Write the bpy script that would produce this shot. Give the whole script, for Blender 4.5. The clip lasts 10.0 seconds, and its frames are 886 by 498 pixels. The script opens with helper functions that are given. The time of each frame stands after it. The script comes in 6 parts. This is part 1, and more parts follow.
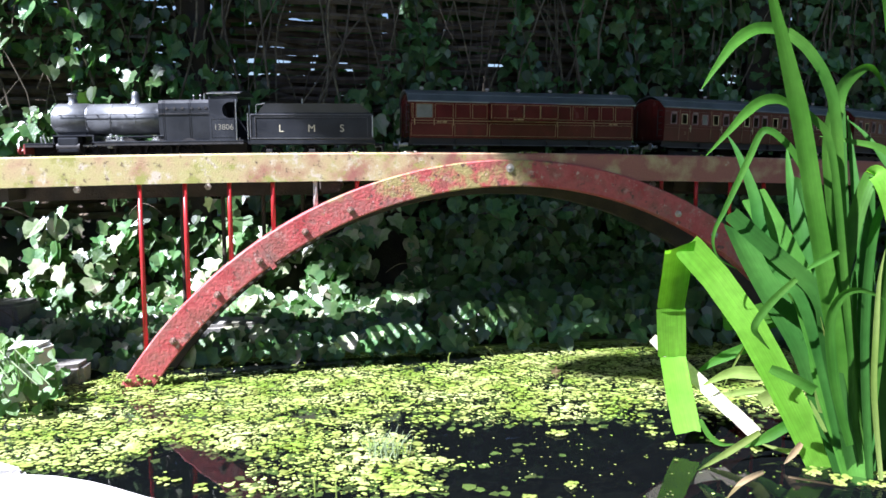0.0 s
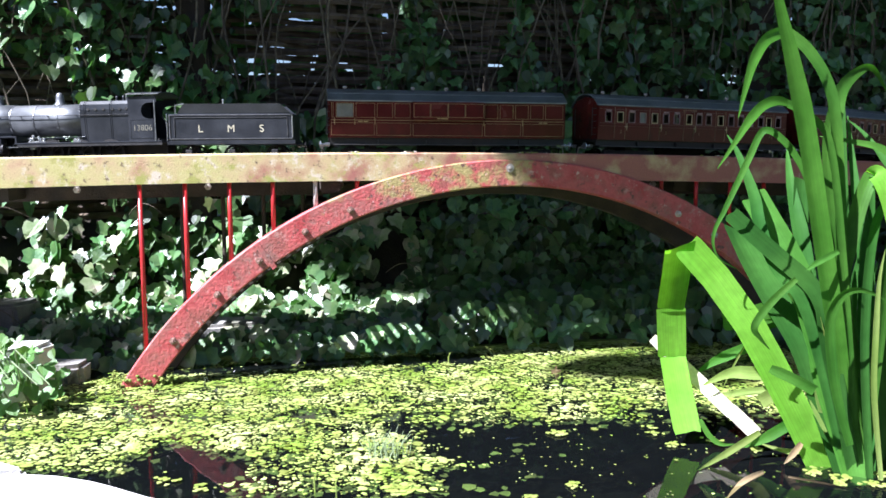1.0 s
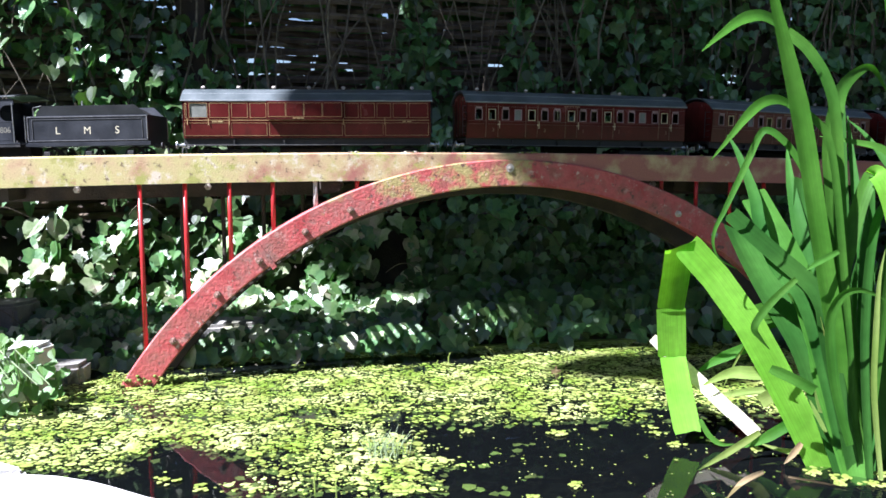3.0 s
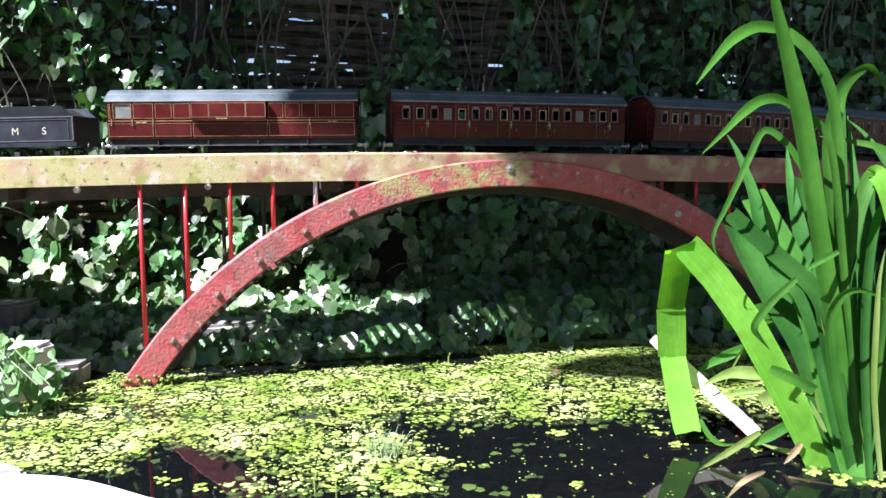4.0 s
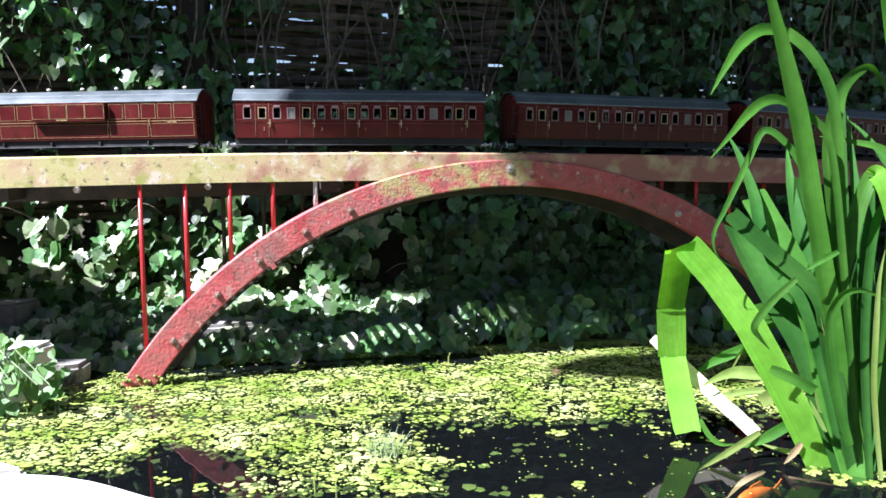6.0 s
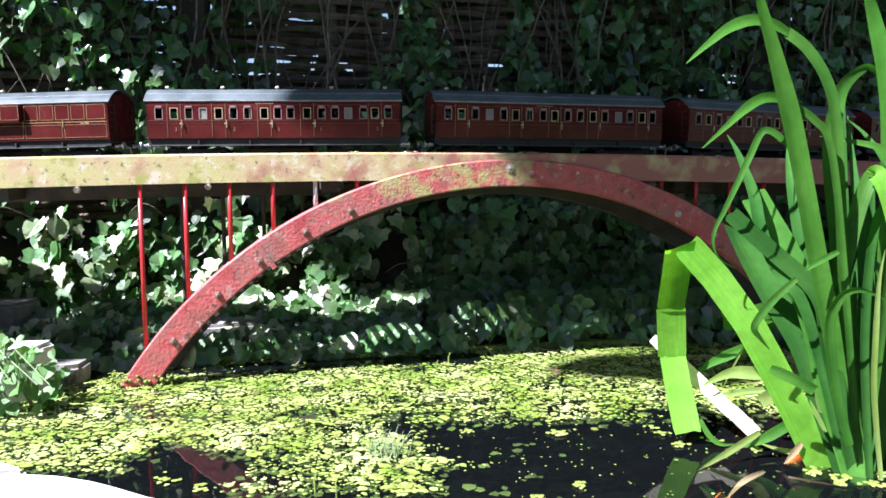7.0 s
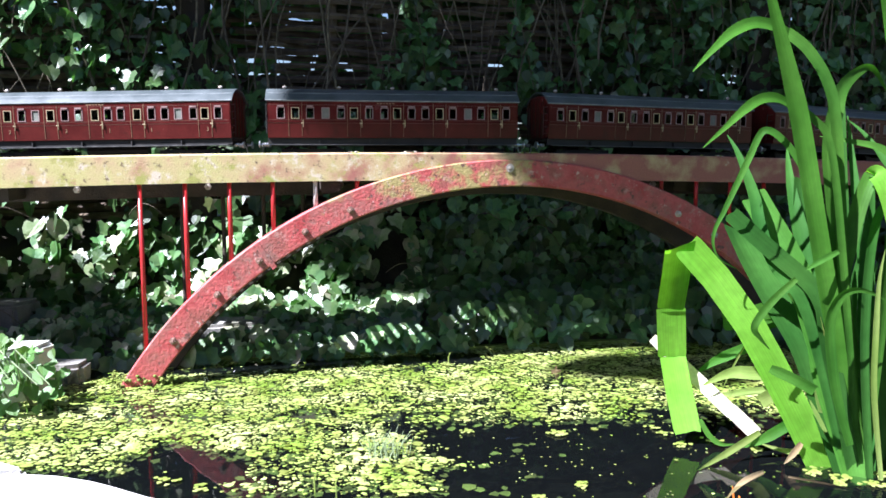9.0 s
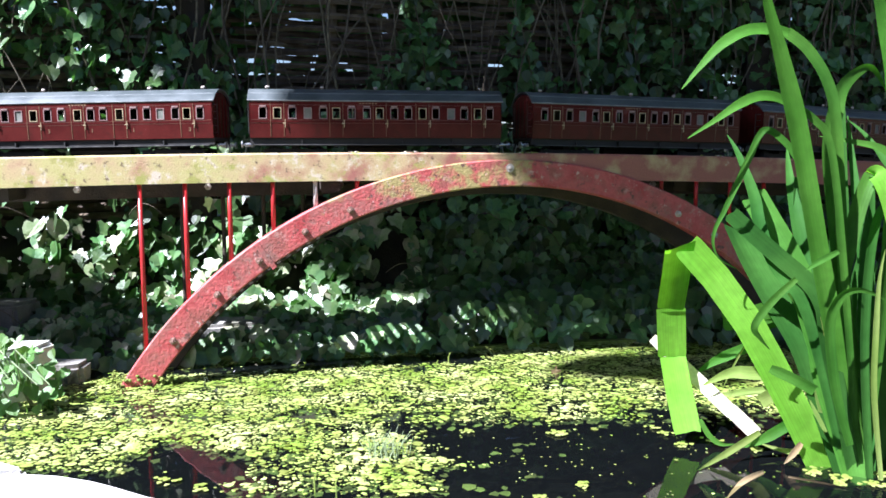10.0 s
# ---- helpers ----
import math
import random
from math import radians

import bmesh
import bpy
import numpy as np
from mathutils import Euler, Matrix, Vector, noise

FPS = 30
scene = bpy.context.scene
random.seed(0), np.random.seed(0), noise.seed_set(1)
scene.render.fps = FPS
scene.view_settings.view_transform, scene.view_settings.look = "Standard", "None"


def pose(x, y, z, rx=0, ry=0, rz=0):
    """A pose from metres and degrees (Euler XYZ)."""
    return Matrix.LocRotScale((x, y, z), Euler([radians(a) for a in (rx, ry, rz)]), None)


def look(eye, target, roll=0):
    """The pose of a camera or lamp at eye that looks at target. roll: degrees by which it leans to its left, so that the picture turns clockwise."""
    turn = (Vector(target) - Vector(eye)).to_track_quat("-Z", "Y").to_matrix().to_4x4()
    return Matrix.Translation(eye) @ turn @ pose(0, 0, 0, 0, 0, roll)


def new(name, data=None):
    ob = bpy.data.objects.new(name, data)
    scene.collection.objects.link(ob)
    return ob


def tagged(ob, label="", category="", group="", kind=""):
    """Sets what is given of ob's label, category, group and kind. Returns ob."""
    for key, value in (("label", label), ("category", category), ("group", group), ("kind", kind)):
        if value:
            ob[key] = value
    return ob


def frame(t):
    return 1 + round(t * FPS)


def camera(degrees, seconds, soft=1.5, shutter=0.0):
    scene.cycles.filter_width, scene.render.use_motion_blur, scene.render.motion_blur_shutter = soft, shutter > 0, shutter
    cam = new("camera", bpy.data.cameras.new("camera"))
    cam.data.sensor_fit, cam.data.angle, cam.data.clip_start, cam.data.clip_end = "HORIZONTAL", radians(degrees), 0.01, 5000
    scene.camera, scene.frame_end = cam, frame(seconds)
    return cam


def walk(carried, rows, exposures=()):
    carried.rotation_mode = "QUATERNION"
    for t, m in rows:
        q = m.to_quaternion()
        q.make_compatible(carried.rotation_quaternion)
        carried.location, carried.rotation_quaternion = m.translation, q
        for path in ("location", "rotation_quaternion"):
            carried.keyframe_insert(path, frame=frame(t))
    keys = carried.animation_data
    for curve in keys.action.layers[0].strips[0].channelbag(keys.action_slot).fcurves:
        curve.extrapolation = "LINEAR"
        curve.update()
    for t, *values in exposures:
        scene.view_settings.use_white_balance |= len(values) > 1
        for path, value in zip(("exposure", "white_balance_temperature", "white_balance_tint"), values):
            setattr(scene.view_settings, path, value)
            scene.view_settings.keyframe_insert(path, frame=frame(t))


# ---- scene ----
cam = camera(58.5, 10.0, soft=1.6)
EYE = pose(0, 0, 0.34, 90 - 6.358)
walk(cam, [(0, EYE), (10, EYE)], exposures=[(0, 1.75, 5680, 17), (10, 1.75, 5680, 17)])

# ---- light: high summer sun from the front left, blue sky ----
SUN_WAY = Vector((0.54, 0.34, -0.77)).normalized()
world = bpy.data.worlds.new("world")
scene.world = world
world.use_nodes = True
sky = world.node_tree.nodes.new("ShaderNodeTexSky")
sky.sky_type, sky.sun_disc = "NISHITA", False
sky.sun_elevation = math.asin(-SUN_WAY.z)
sky.sun_rotation = math.atan2(-SUN_WAY.x, -SUN_WAY.y)
backlight = world.node_tree.nodes["Background"]
backlight.inputs["Strength"].default_value = 0.047
world.node_tree.links.new(sky.outputs[0], backlight.inputs["Color"])
sun = new("sun", bpy.data.lights.new("sun", "SUN"))
sun.data.energy, sun.data.angle, sun.data.color = 6.2, radians(0.53), (1.0, 0.985, 0.97)
sun.matrix_world = look((-4, -3, 5), Vector((-4, -3, 5)) + SUN_WAY)


# ---- materials ----
def material(name, colours, rough=0.6, metal=0.0, scale=40.0, fine=300.0, bump=0.2, spec=0.5, per_object=0.0, per_island=0.0, sheen=0.0, through_light=None, mask=None, fade=None, climb=None):
    """Noise at two scales mixes the colours; the fine one also gives relief. mask: (colour, scale, low, high) adds blotches of another colour."""
    m = bpy.data.materials.new(name)
    m.use_nodes = True
    t = m.node_tree
    n, ln = t.nodes, t.links
    b = n["Principled BSDF"]
    tc = n.new("ShaderNodeTexCoord")
    big = n.new("ShaderNodeTexNoise")
    big.inputs["Scale"].default_value, big.inputs["Detail"].default_value = scale, 6
    ln.new(tc.outputs["Object"], big.inputs["Vector"])
    ramp = n.new("ShaderNodeValToRGB")
    e = ramp.color_ramp.elements
    e[0].position, e[1].position = 0.35, 0.65
    e[0].color, e[1].color = (*colours[0], 1), (*colours[-1], 1)
    for k, c in enumerate(colours[1:-1]):
        x = e.new(0.35 + 0.3 * (k + 1) / (len(colours) - 1))
        x.color = (*c, 1)
    growth = big.outputs["Fac"]
    if fade:
        # growth thins out along the thing's length
        xyz = n.new("ShaderNodeSeparateXYZ")
        ln.new(tc.outputs["Object"], xyz.inputs[0])
        along = n.new("ShaderNodeMapRange")
        along.inputs["From Min"].default_value, along.inputs["From Max"].default_value = fade[0], fade[1]
        along.inputs["To Min"].default_value, along.inputs["To Max"].default_value = fade[2], fade[3]
        ln.new(xyz.outputs["X"], along.inputs["Value"])
        add = n.new("ShaderNodeMath")
        ln.new(growth, add.inputs[0])
        ln.new(along.outputs["Result"], add.inputs[1])
        growth = add.outputs[0]
    ln.new(growth, ramp.inputs["Fac"])
    out = ramp.outputs["Color"]
    small = n.new("ShaderNodeTexNoise")
    small.inputs["Scale"].default_value, small.inputs["Detail"].default_value = fine, 4
    ln.new(tc.outputs["Object"], small.inputs["Vector"])
    for tone, grain, low, high in ((mask,) if mask and not isinstance(mask[0][0], tuple) else mask or ()):
        mn = n.new("ShaderNodeTexNoise")
        mn.inputs["Scale"].default_value, mn.inputs["Detail"].default_value = grain, 8
        mn.inputs["Roughness"].default_value = 0.68
        ln.new(tc.outputs["Object"], mn.inputs["Vector"])
        mr = n.new("ShaderNodeMapRange")
        mr.inputs["From Min"].default_value, mr.inputs["From Max"].default_value = low, high
        patch = mn.outputs["Fac"]
        if climb and grain == climb[0]:
            # lichen that keeps to the upper part of the thing
            part_xyz = n.new("ShaderNodeSeparateXYZ")
            ln.new(tc.outputs["Object"], part_xyz.inputs[0])
            height = n.new("ShaderNodeMapRange")
            height.inputs["From Min"].default_value, height.inputs["From Max"].default_value = climb[1], climb[2]
            height.inputs["To Min"].default_value, height.inputs["To Max"].default_value = -0.25, 0.06
            ln.new(part_xyz.outputs["Z"], height.inputs["Value"])
            thin = n.new("ShaderNodeMapRange")
            thin.inputs["From Min"].default_value, thin.inputs["From Max"].default_value = climb[3], climb[4]
            thin.inputs["To Min"].default_value, thin.inputs["To Max"].default_value = 0.0, -0.25
            ln.new(part_xyz.outputs["X"], thin.inputs["Value"])
            for level in (height, thin):
                shift = n.new("ShaderNodeMath")
                ln.new(patch, shift.inputs[0])
                ln.new(level.outputs["Result"], shift.inputs[1])
                patch = shift.outputs[0]
        if fade:
            wane = n.new("ShaderNodeMapRange")
            wane.inputs["From Min"].default_value, wane.inputs["From Max"].default_value = fade[0] + 0.3, fade[1]
            wane.inputs["To Min"].default_value, wane.inputs["To Max"].default_value = 0.0, -0.09
            ln.new(xyz.outputs["X"], wane.inputs["Value"])
            less = n.new("ShaderNodeMath")
            ln.new(patch, less.inputs[0])
            ln.new(wane.outputs["Result"], less.inputs[1])
            patch = less.outputs[0]
        ln.new(patch, mr.inputs["Value"])
        mx = n.new("ShaderNodeMix")
        mx.data_type = "RGBA"
        ln.new(mr.outputs["Result"], mx.inputs["Factor"])
        ln.new(out, mx.inputs["A"])
        mx.inputs["B"].default_value = (*tone, 1)
        out = mx.outputs["Result"]
    hsv = n.new("ShaderNodeHueSaturation")
    ln.new(out, hsv.inputs["Color"])
    val = n.new("ShaderNodeMapRange")
    val.inputs["To Min"].default_value, val.inputs["To Max"].default_value = 0.75, 1.25
    ln.new(small.outputs["Fac"], val.inputs["Value"])
    value = val.outputs["Result"]
    if per_object or per_island:
        info = n.new("ShaderNodeObjectInfo") if per_object else n.new("ShaderNodeNewGeometry")
        rnd = info.outputs["Random"] if per_object else info.outputs["Random Per Island"]
        amount = per_object or per_island
        r = n.new("ShaderNodeMapRange")
        r.inputs["To Min"].default_value, r.inputs["To Max"].default_value = 1 - amount, 1 + amount
        ln.new(rnd, r.inputs["Value"])
        mul = n.new("ShaderNodeMath")
        mul.operation = "MULTIPLY"
        ln.new(value, mul.inputs[0])
        ln.new(r.outputs["Result"], mul.inputs[1])
        value = mul.outputs[0]
        h = n.new("ShaderNodeMapRange")
        h.inputs["To Min"].default_value, h.inputs["To Max"].default_value = 0.5 - amount * 0.035, 0.5 + amount * 0.035
        ln.new(rnd, h.inputs["Value"])
        ln.new(h.outputs["Result"], hsv.inputs["Hue"])
    ln.new(value, hsv.inputs["Value"])
    ln.new(hsv.outputs["Color"], b.inputs["Base Color"])
    b.inputs["Metallic"].default_value = metal
    b.inputs["Specular IOR Level"].default_value = spec
    rr = n.new("ShaderNodeMapRange")
    rr.inputs["To Min"].default_value, rr.inputs["To Max"].default_value = max(0.02, rough - 0.12), min(1, rough + 0.12)
    ln.new(big.outputs["Fac"], rr.inputs["Value"])
    ln.new(rr.outputs["Result"], b.inputs["Roughness"])
    if bump:
        bp = n.new("ShaderNodeBump")
        bp.inputs["Strength"].default_value, bp.inputs["Distance"].default_value = bump, 0.002
        ln.new(small.outputs["Fac"], bp.inputs["Height"])
        ln.new(bp.outputs["Normal"], b.inputs["Normal"])
    if through_light:
        tr = n.new("ShaderNodeBsdfTranslucent")
        gain = n.new("ShaderNodeMix")
        gain.data_type, gain.blend_type = "RGBA", "MULTIPLY"
        gain.inputs["Factor"].default_value = 1
        ln.new(hsv.outputs["Color"], gain.inputs["A"])
        gain.inputs["B"].default_value = (*through_light[1], 1)
        ln.new(gain.outputs["Result"], tr.inputs["Color"])
        ms = n.new("ShaderNodeMixShader")
        ms.inputs[0].default_value = through_light[0]
        ln.new(b.outputs[0], ms.inputs[1])
        ln.new(tr.outputs[0], ms.inputs[2])
        ln.new(ms.outputs[0], n["Material Output"].inputs["Surface"])
    return m


RED = material("weathered_red_paint", [(0.34, 0.045, 0.045), (0.42, 0.085, 0.08), (0.27, 0.075, 0.06)], 0.6, scale=26, fine=210, bump=0.6, mask=(((0.40, 0.20, 0.17), 40, 0.57, 0.66), ((0.33, 0.26, 0.10), 19, 0.50, 0.60), ((0.23, 0.125, 0.10), 14, 0.52, 0.68), ((0.46, 0.30, 0.26), 95, 0.61, 0.67), ((0.11, 0.050, 0.040), 75, 0.58, 0.65)), climb=(19, 0.22, 0.31, 0.60, 0.78))
MOSSY = material("lichened_red_beam_paint", [(0.29, 0.11, 0.08), (0.44, 0.32, 0.17), (0.42, 0.37, 0.15)], 0.75, scale=20, fine=420, bump=0.35, mask=(((0.52, 0.43, 0.33), 40, 0.54, 0.62), ((0.29, 0.28, 0.07), 28, 0.53, 0.62), ((0.36, 0.14, 0.11), 33, 0.60, 0.68), ((0.13, 0.085, 0.05), 85, 0.57, 0.66)), fade=(0.1, 0.75, 0.09, -0.16))
ROD_RED = material("red_rod_paint", [(0.42, 0.02, 0.02), (0.34, 0.02, 0.02)], 0.35, scale=60, bump=0.1)
PALE_ROD = material("pale_rod_paint", [(0.5, 0.42, 0.4), (0.62, 0.56, 0.53)], 0.7, scale=90)
DARK_WOOD = material("dark_timber", [(0.022, 0.015, 0.010), (0.05, 0.034, 0.022)], 0.8, scale=30, bump=0.6)
GALV = material("weathered_zinc", [(0.34, 0.27, 0.22), (0.48, 0.44, 0.40)], 0.6, 0.3, scale=200)
RUSTY = material("rusty_bolt", [(0.16, 0.075, 0.055), (0.30, 0.19, 0.15)], 0.7, 0.2, scale=150)
MOSS = material("green_moss", [(0.10, 0.13, 0.02), (0.22, 0.26, 0.05)], 0.95, scale=120, bump=1.0)
LOCO_BLACK = material("grey_black_enamel", [(0.016, 0.0175, 0.021), (0.027, 0.029, 0.034)], 0.34, scale=30, bump=0.05, spec=0.5)
BOILER_GREY = material("dusty_boiler_black", [(0.11, 0.115, 0.122), (0.17, 0.176, 0.184)], 0.42, 0.5, scale=40, bump=0.05, spec=1.0)
FRAME_BLACK = material("sooty_black", [(0.008, 0.008, 0.008), (0.02, 0.017, 0.015)], 0.6, scale=60)
MAROON = material("crimson_lake_paint", [(0.058, 0.0080, 0.0080), (0.088, 0.0135, 0.0120)], 0.24, scale=20, bump=0.05, spec=0.3, mask=((0.045, 0.012, 0.010), 45, 0.54, 0.72))
ROOF = material("grey_roof_paint", [(0.055, 0.068, 0.072), (0.10, 0.115, 0.12)], 0.42, scale=25)
# pale grey imitates the lit line along the roof's rain strips
ROOF_EDGE = material("highlight_roof_edge", [(0.16, 0.175, 0.18), (0.28, 0.29, 0.295)], 0.4, scale=90)
GILT = material("gilt_lining", [(0.30, 0.20, 0.085), (0.40, 0.29, 0.13)], 0.5, scale=100)
STEEL = material("bright_steel", [(0.55, 0.55, 0.55), (0.7, 0.7, 0.68)], 0.3, 0.9, scale=100)
BUFFER_RED = material("buffer_beam_red", [(0.22, 0.04, 0.03), (0.28, 0.06, 0.05)], 0.4)
IVY = material("ivy_leaf", [(0.050, 0.112, 0.036), (0.094, 0.168, 0.05)], 0.36, scale=60, bump=0.25, spec=0.8, per_island=0.62, through_light=(0.3, (1.3, 1.7, 0.6)))
# paler leaf colour that stands in for strong sun on the bank
SUNLIT_IVY = material("pale_sunlit_leaf", [(0.19, 0.29, 0.11), (0.34, 0.40, 0.22), (0.44, 0.40, 0.29)], 0.4, scale=30, bump=0.25, per_island=0.35, through_light=(0.25, (1.2, 1.3, 0.7)))
IVY_ONE = material("ivy_leaf_single", [(0.050, 0.112, 0.036), (0.100, 0.174, 0.05)], 0.36, scale=60, bump=0.25, spec=0.8, per_object=0.45, through_light=(0.3, (1.3, 1.7, 0.6)))
STEM = material("vine_stem", [(0.075, 0.06, 0.04), (0.17, 0.14, 0.095)], 0.85, scale=60, per_island=0.3)
WATTLE = material("hazel_rod", [(0.07, 0.05, 0.035), (0.15, 0.11, 0.075)], 0.85, scale=40, per_object=0.3)
SOIL = material("dark_soil", [(0.02, 0.016, 0.011), (0.045, 0.035, 0.022)], 0.95, scale=25, bump=1.0)
STONE = material("pale_stone", [(0.5, 0.48, 0.45), (0.66, 0.64, 0.6)], 0.85, scale=20, bump=0.6, mask=((0.25, 0.24, 0.2), 12, 0.55, 0.7))
WEED = material("duckweed", [(0.17, 0.25, 0.03), (0.29, 0.35, 0.08), (0.43, 0.47, 0.17)], 0.4, scale=14, fine=200, bump=0.1, per_island=0.5, through_light=(0.15, (1.2, 1.3, 0.5)))


SUNK_WEED = material("submerged_weed", [(0.04, 0.065, 0.010), (0.11, 0.15, 0.028)], 0.7, scale=25, bump=0.0, per_island=0.5)


def veined(name, dark, light, spread, share=0.5, tint=(1.32, 1.62, 0.48), spec=0.14):
    """A strap leaf: fine parallel veins along its length, a pale midrib, light shining through."""
    m = material(name, [dark, light], 0.52, scale=10, fine=90, bump=0.0, spec=spec, per_object=spread, through_light=(share, tint))
    n, ln = m.node_tree.nodes, m.node_tree.links
    uv = n.new("ShaderNodeUVMap")
    stretch = n.new("ShaderNodeMapping")
    stretch.inputs["Scale"].default_value = (26, 1.6, 1)
    ln.new(uv.outputs[0], stretch.inputs["Vector"])
    vein = n.new("ShaderNodeTexNoise")
    vein.inputs["Scale"].default_value, vein.inputs["Detail"].default_value = 1.0, 5
    ln.new(stretch.outputs[0], vein.inputs["Vector"])
    tone = n.new("ShaderNodeMapRange")
    tone.inputs["From Min"].default_value, tone.inputs["From Max"].default_value = 0.3, 0.7
    tone.inputs["To Min"].default_value, tone.inputs["To Max"].default_value = 0.86, 1.12
    ln.new(vein.outputs["Fac"], tone.inputs["Value"])
    hsv = next(k for k in n if k.bl_idname == "ShaderNodeHueSaturation")
    old = hsv.inputs["Value"].links[0].from_socket
    mul = n.new("ShaderNodeMath")
    mul.operation = "MULTIPLY"
    ln.new(old, mul.inputs[0])
    ln.new(tone.outputs["Result"], mul.inputs[1])
    ln.new(mul.outputs[0], hsv.inputs["Value"])
    bp = n.new("ShaderNodeBump")
    bp.inputs["Strength"].default_value, bp.inputs["Distance"].default_value = 0.35, 0.001
    ln.new(vein.outputs["Fac"], bp.inputs["Height"])
    ln.new(bp.outputs["Normal"], n["Principled BSDF"].inputs["Normal"])
    return m


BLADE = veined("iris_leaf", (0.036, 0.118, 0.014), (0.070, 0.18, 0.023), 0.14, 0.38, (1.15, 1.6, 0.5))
# the next two are lightened: sun on these leaves is put into their colour
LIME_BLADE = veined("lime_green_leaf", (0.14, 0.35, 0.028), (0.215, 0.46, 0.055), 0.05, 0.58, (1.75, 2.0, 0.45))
SUNLIT_BLADE = veined("sunlit_green_leaf", (0.056, 0.18, 0.018), (0.095, 0.255, 0.032), 0.1, 0.45, (1.2, 1.6, 0.5))
# bluer by nature, and darkened to stand in for shade inside the clump
DEEP_SHADE_BLADE = veined("shaded_blue_green_leaf", (0.024, 0.085, 0.015), (0.044, 0.125, 0.022), 0.14, 0.30, (1.1, 1.6, 0.5), 0.05)
PALE_BLADE = veined("yellowing_leaf", (0.20, 0.28, 0.06), (0.32, 0.40, 0.12), 0.2)
PALE_WEED = material("pale_stem", [(0.20, 0.26, 0.12), (0.30, 0.36, 0.20)], 0.6, scale=40)
YOUNG = material("young_ivy_leaf", [(0.085, 0.18, 0.05), (0.17, 0.29, 0.09)], 0.4, scale=60, per_object=0.35, through_light=(0.35, (1.3, 1.5, 0.6)))
BROWN_BLADE = material("dry_brown_leaf", [(0.22, 0.15, 0.07), (0.34, 0.25, 0.13)], 0.7, scale=30)
GREY_STONE = material("weathered_grey_stone", [(0.22, 0.20, 0.18), (0.36, 0.34, 0.31)], 0.9, scale=18, bump=0.8, mask=((0.10, 0.10, 0.06), 14, 0.5, 0.65))
DULL_STONE = material("grey_concrete", [(0.10, 0.095, 0.085), (0.18, 0.17, 0.15)], 0.9, scale=14, bump=0.8, mask=((0.05, 0.07, 0.03), 10, 0.5, 0.65))
DEAD_BLADE = material("withered_leaf", [(0.42, 0.36, 0.27), (0.52, 0.46, 0.36)], 0.7, scale=30, bump=0.02, through_light=(0.3, (1.2, 1.1, 0.8)))


def water_material():
    m = bpy.data.materials.new("pond_water")
    m.use_nodes = True
    n, ln = m.node_tree.nodes, m.node_tree.links
    n.remove(n["Principled BSDF"])
    clear, gloss, mix, fres = (n.new("ShaderNode" + k) for k in ("BsdfTransparent", "BsdfGlossy", "MixShader", "Fresnel"))
    clear.inputs["Color"].default_value = (0.55, 0.6, 0.5, 1)
    gloss.inputs["Roughness"].default_value = 0.02
    fres.inputs["IOR"].default_value = 1.33
    wave = n.new("ShaderNodeTexNoise")
    wave.inputs["Scale"].default_value = 9
    tc = n.new("ShaderNodeTexCoord")
    bump = n.new("ShaderNodeBump")
    bump.inputs["Strength"].default_value, bump.inputs["Distance"].default_value = 0.12, 0.004
    ln.new(tc.outputs["Object"], wave.inputs["Vector"])
    ln.new(wave.outputs["Fac"], bump.inputs["Height"])
    ln.new(bump.outputs["Normal"], gloss.inputs["Normal"])
    ln.new(fres.outputs[0], mix.inputs[0])
    ln.new(clear.outputs[0], mix.inputs[1])
    ln.new(gloss.outputs[0], mix.inputs[2])
    murk, both = n.new("ShaderNodeBsdfDiffuse"), n.new("ShaderNodeAddShader")
    murk.inputs["Color"].default_value = (0.0023, 0.0028, 0.0030, 1)
    ln.new(mix.outputs[0], both.inputs[0])
    ln.new(murk.outputs[0], both.inputs[1])
    ln.new(both.outputs[0], n["Material Output"].inputs["Surface"])
    return m


WATER = water_material()


# ---- building helpers ----
def part(name, bm, mat, parent=None, label="", smooth=False):
    me = bpy.data.meshes.new(name)
    bmesh.ops.recalc_face_normals(bm, faces=bm.faces)
    bm.to_mesh(me)
    bm.free()
    me.materials.append(mat)
    if smooth:
        for p in me.polygons:
            p.use_smooth = True
    ob = new(name, me)
    ob.parent = parent
    return tagged(ob, label)


def raw(name, verts, faces, mat, parent=None, label="", smooth=False):
    me = bpy.data.meshes.new(name)
    me.from_pydata([tuple(v) for v in verts], [], [tuple(f) for f in faces])
    me.materials.append(mat)
    if smooth:
        for p in me.polygons:
            p.use_smooth = True
    ob = new(name, me)
    ob.parent = parent
    return tagged(ob, label)


def empty(name, m, label, category, group="", kind=""):
    ob = new(name)
    ob.matrix_world = m
    return tagged(ob, label, category, group, kind)


def box(bm, x0, x1, y0, y1, z0, z1, bevel=0.0):
    made = bmesh.ops.create_cube(bm, size=1.0, matrix=Matrix.LocRotScale(((x0 + x1) / 2, (y0 + y1) / 2, (z0 + z1) / 2), None, (x1 - x0, y1 - y0, z1 - z0)))
    if bevel:
        edges = {e for v in made["verts"] for e in v.link_edges}
        bmesh.ops.bevel(bm, geom=list(edges), offset=bevel, segments=2, affect="EDGES", profile=0.7)
    return bm


def boxed(*a, **k):
    return box(bmesh.new(), *a, **k)


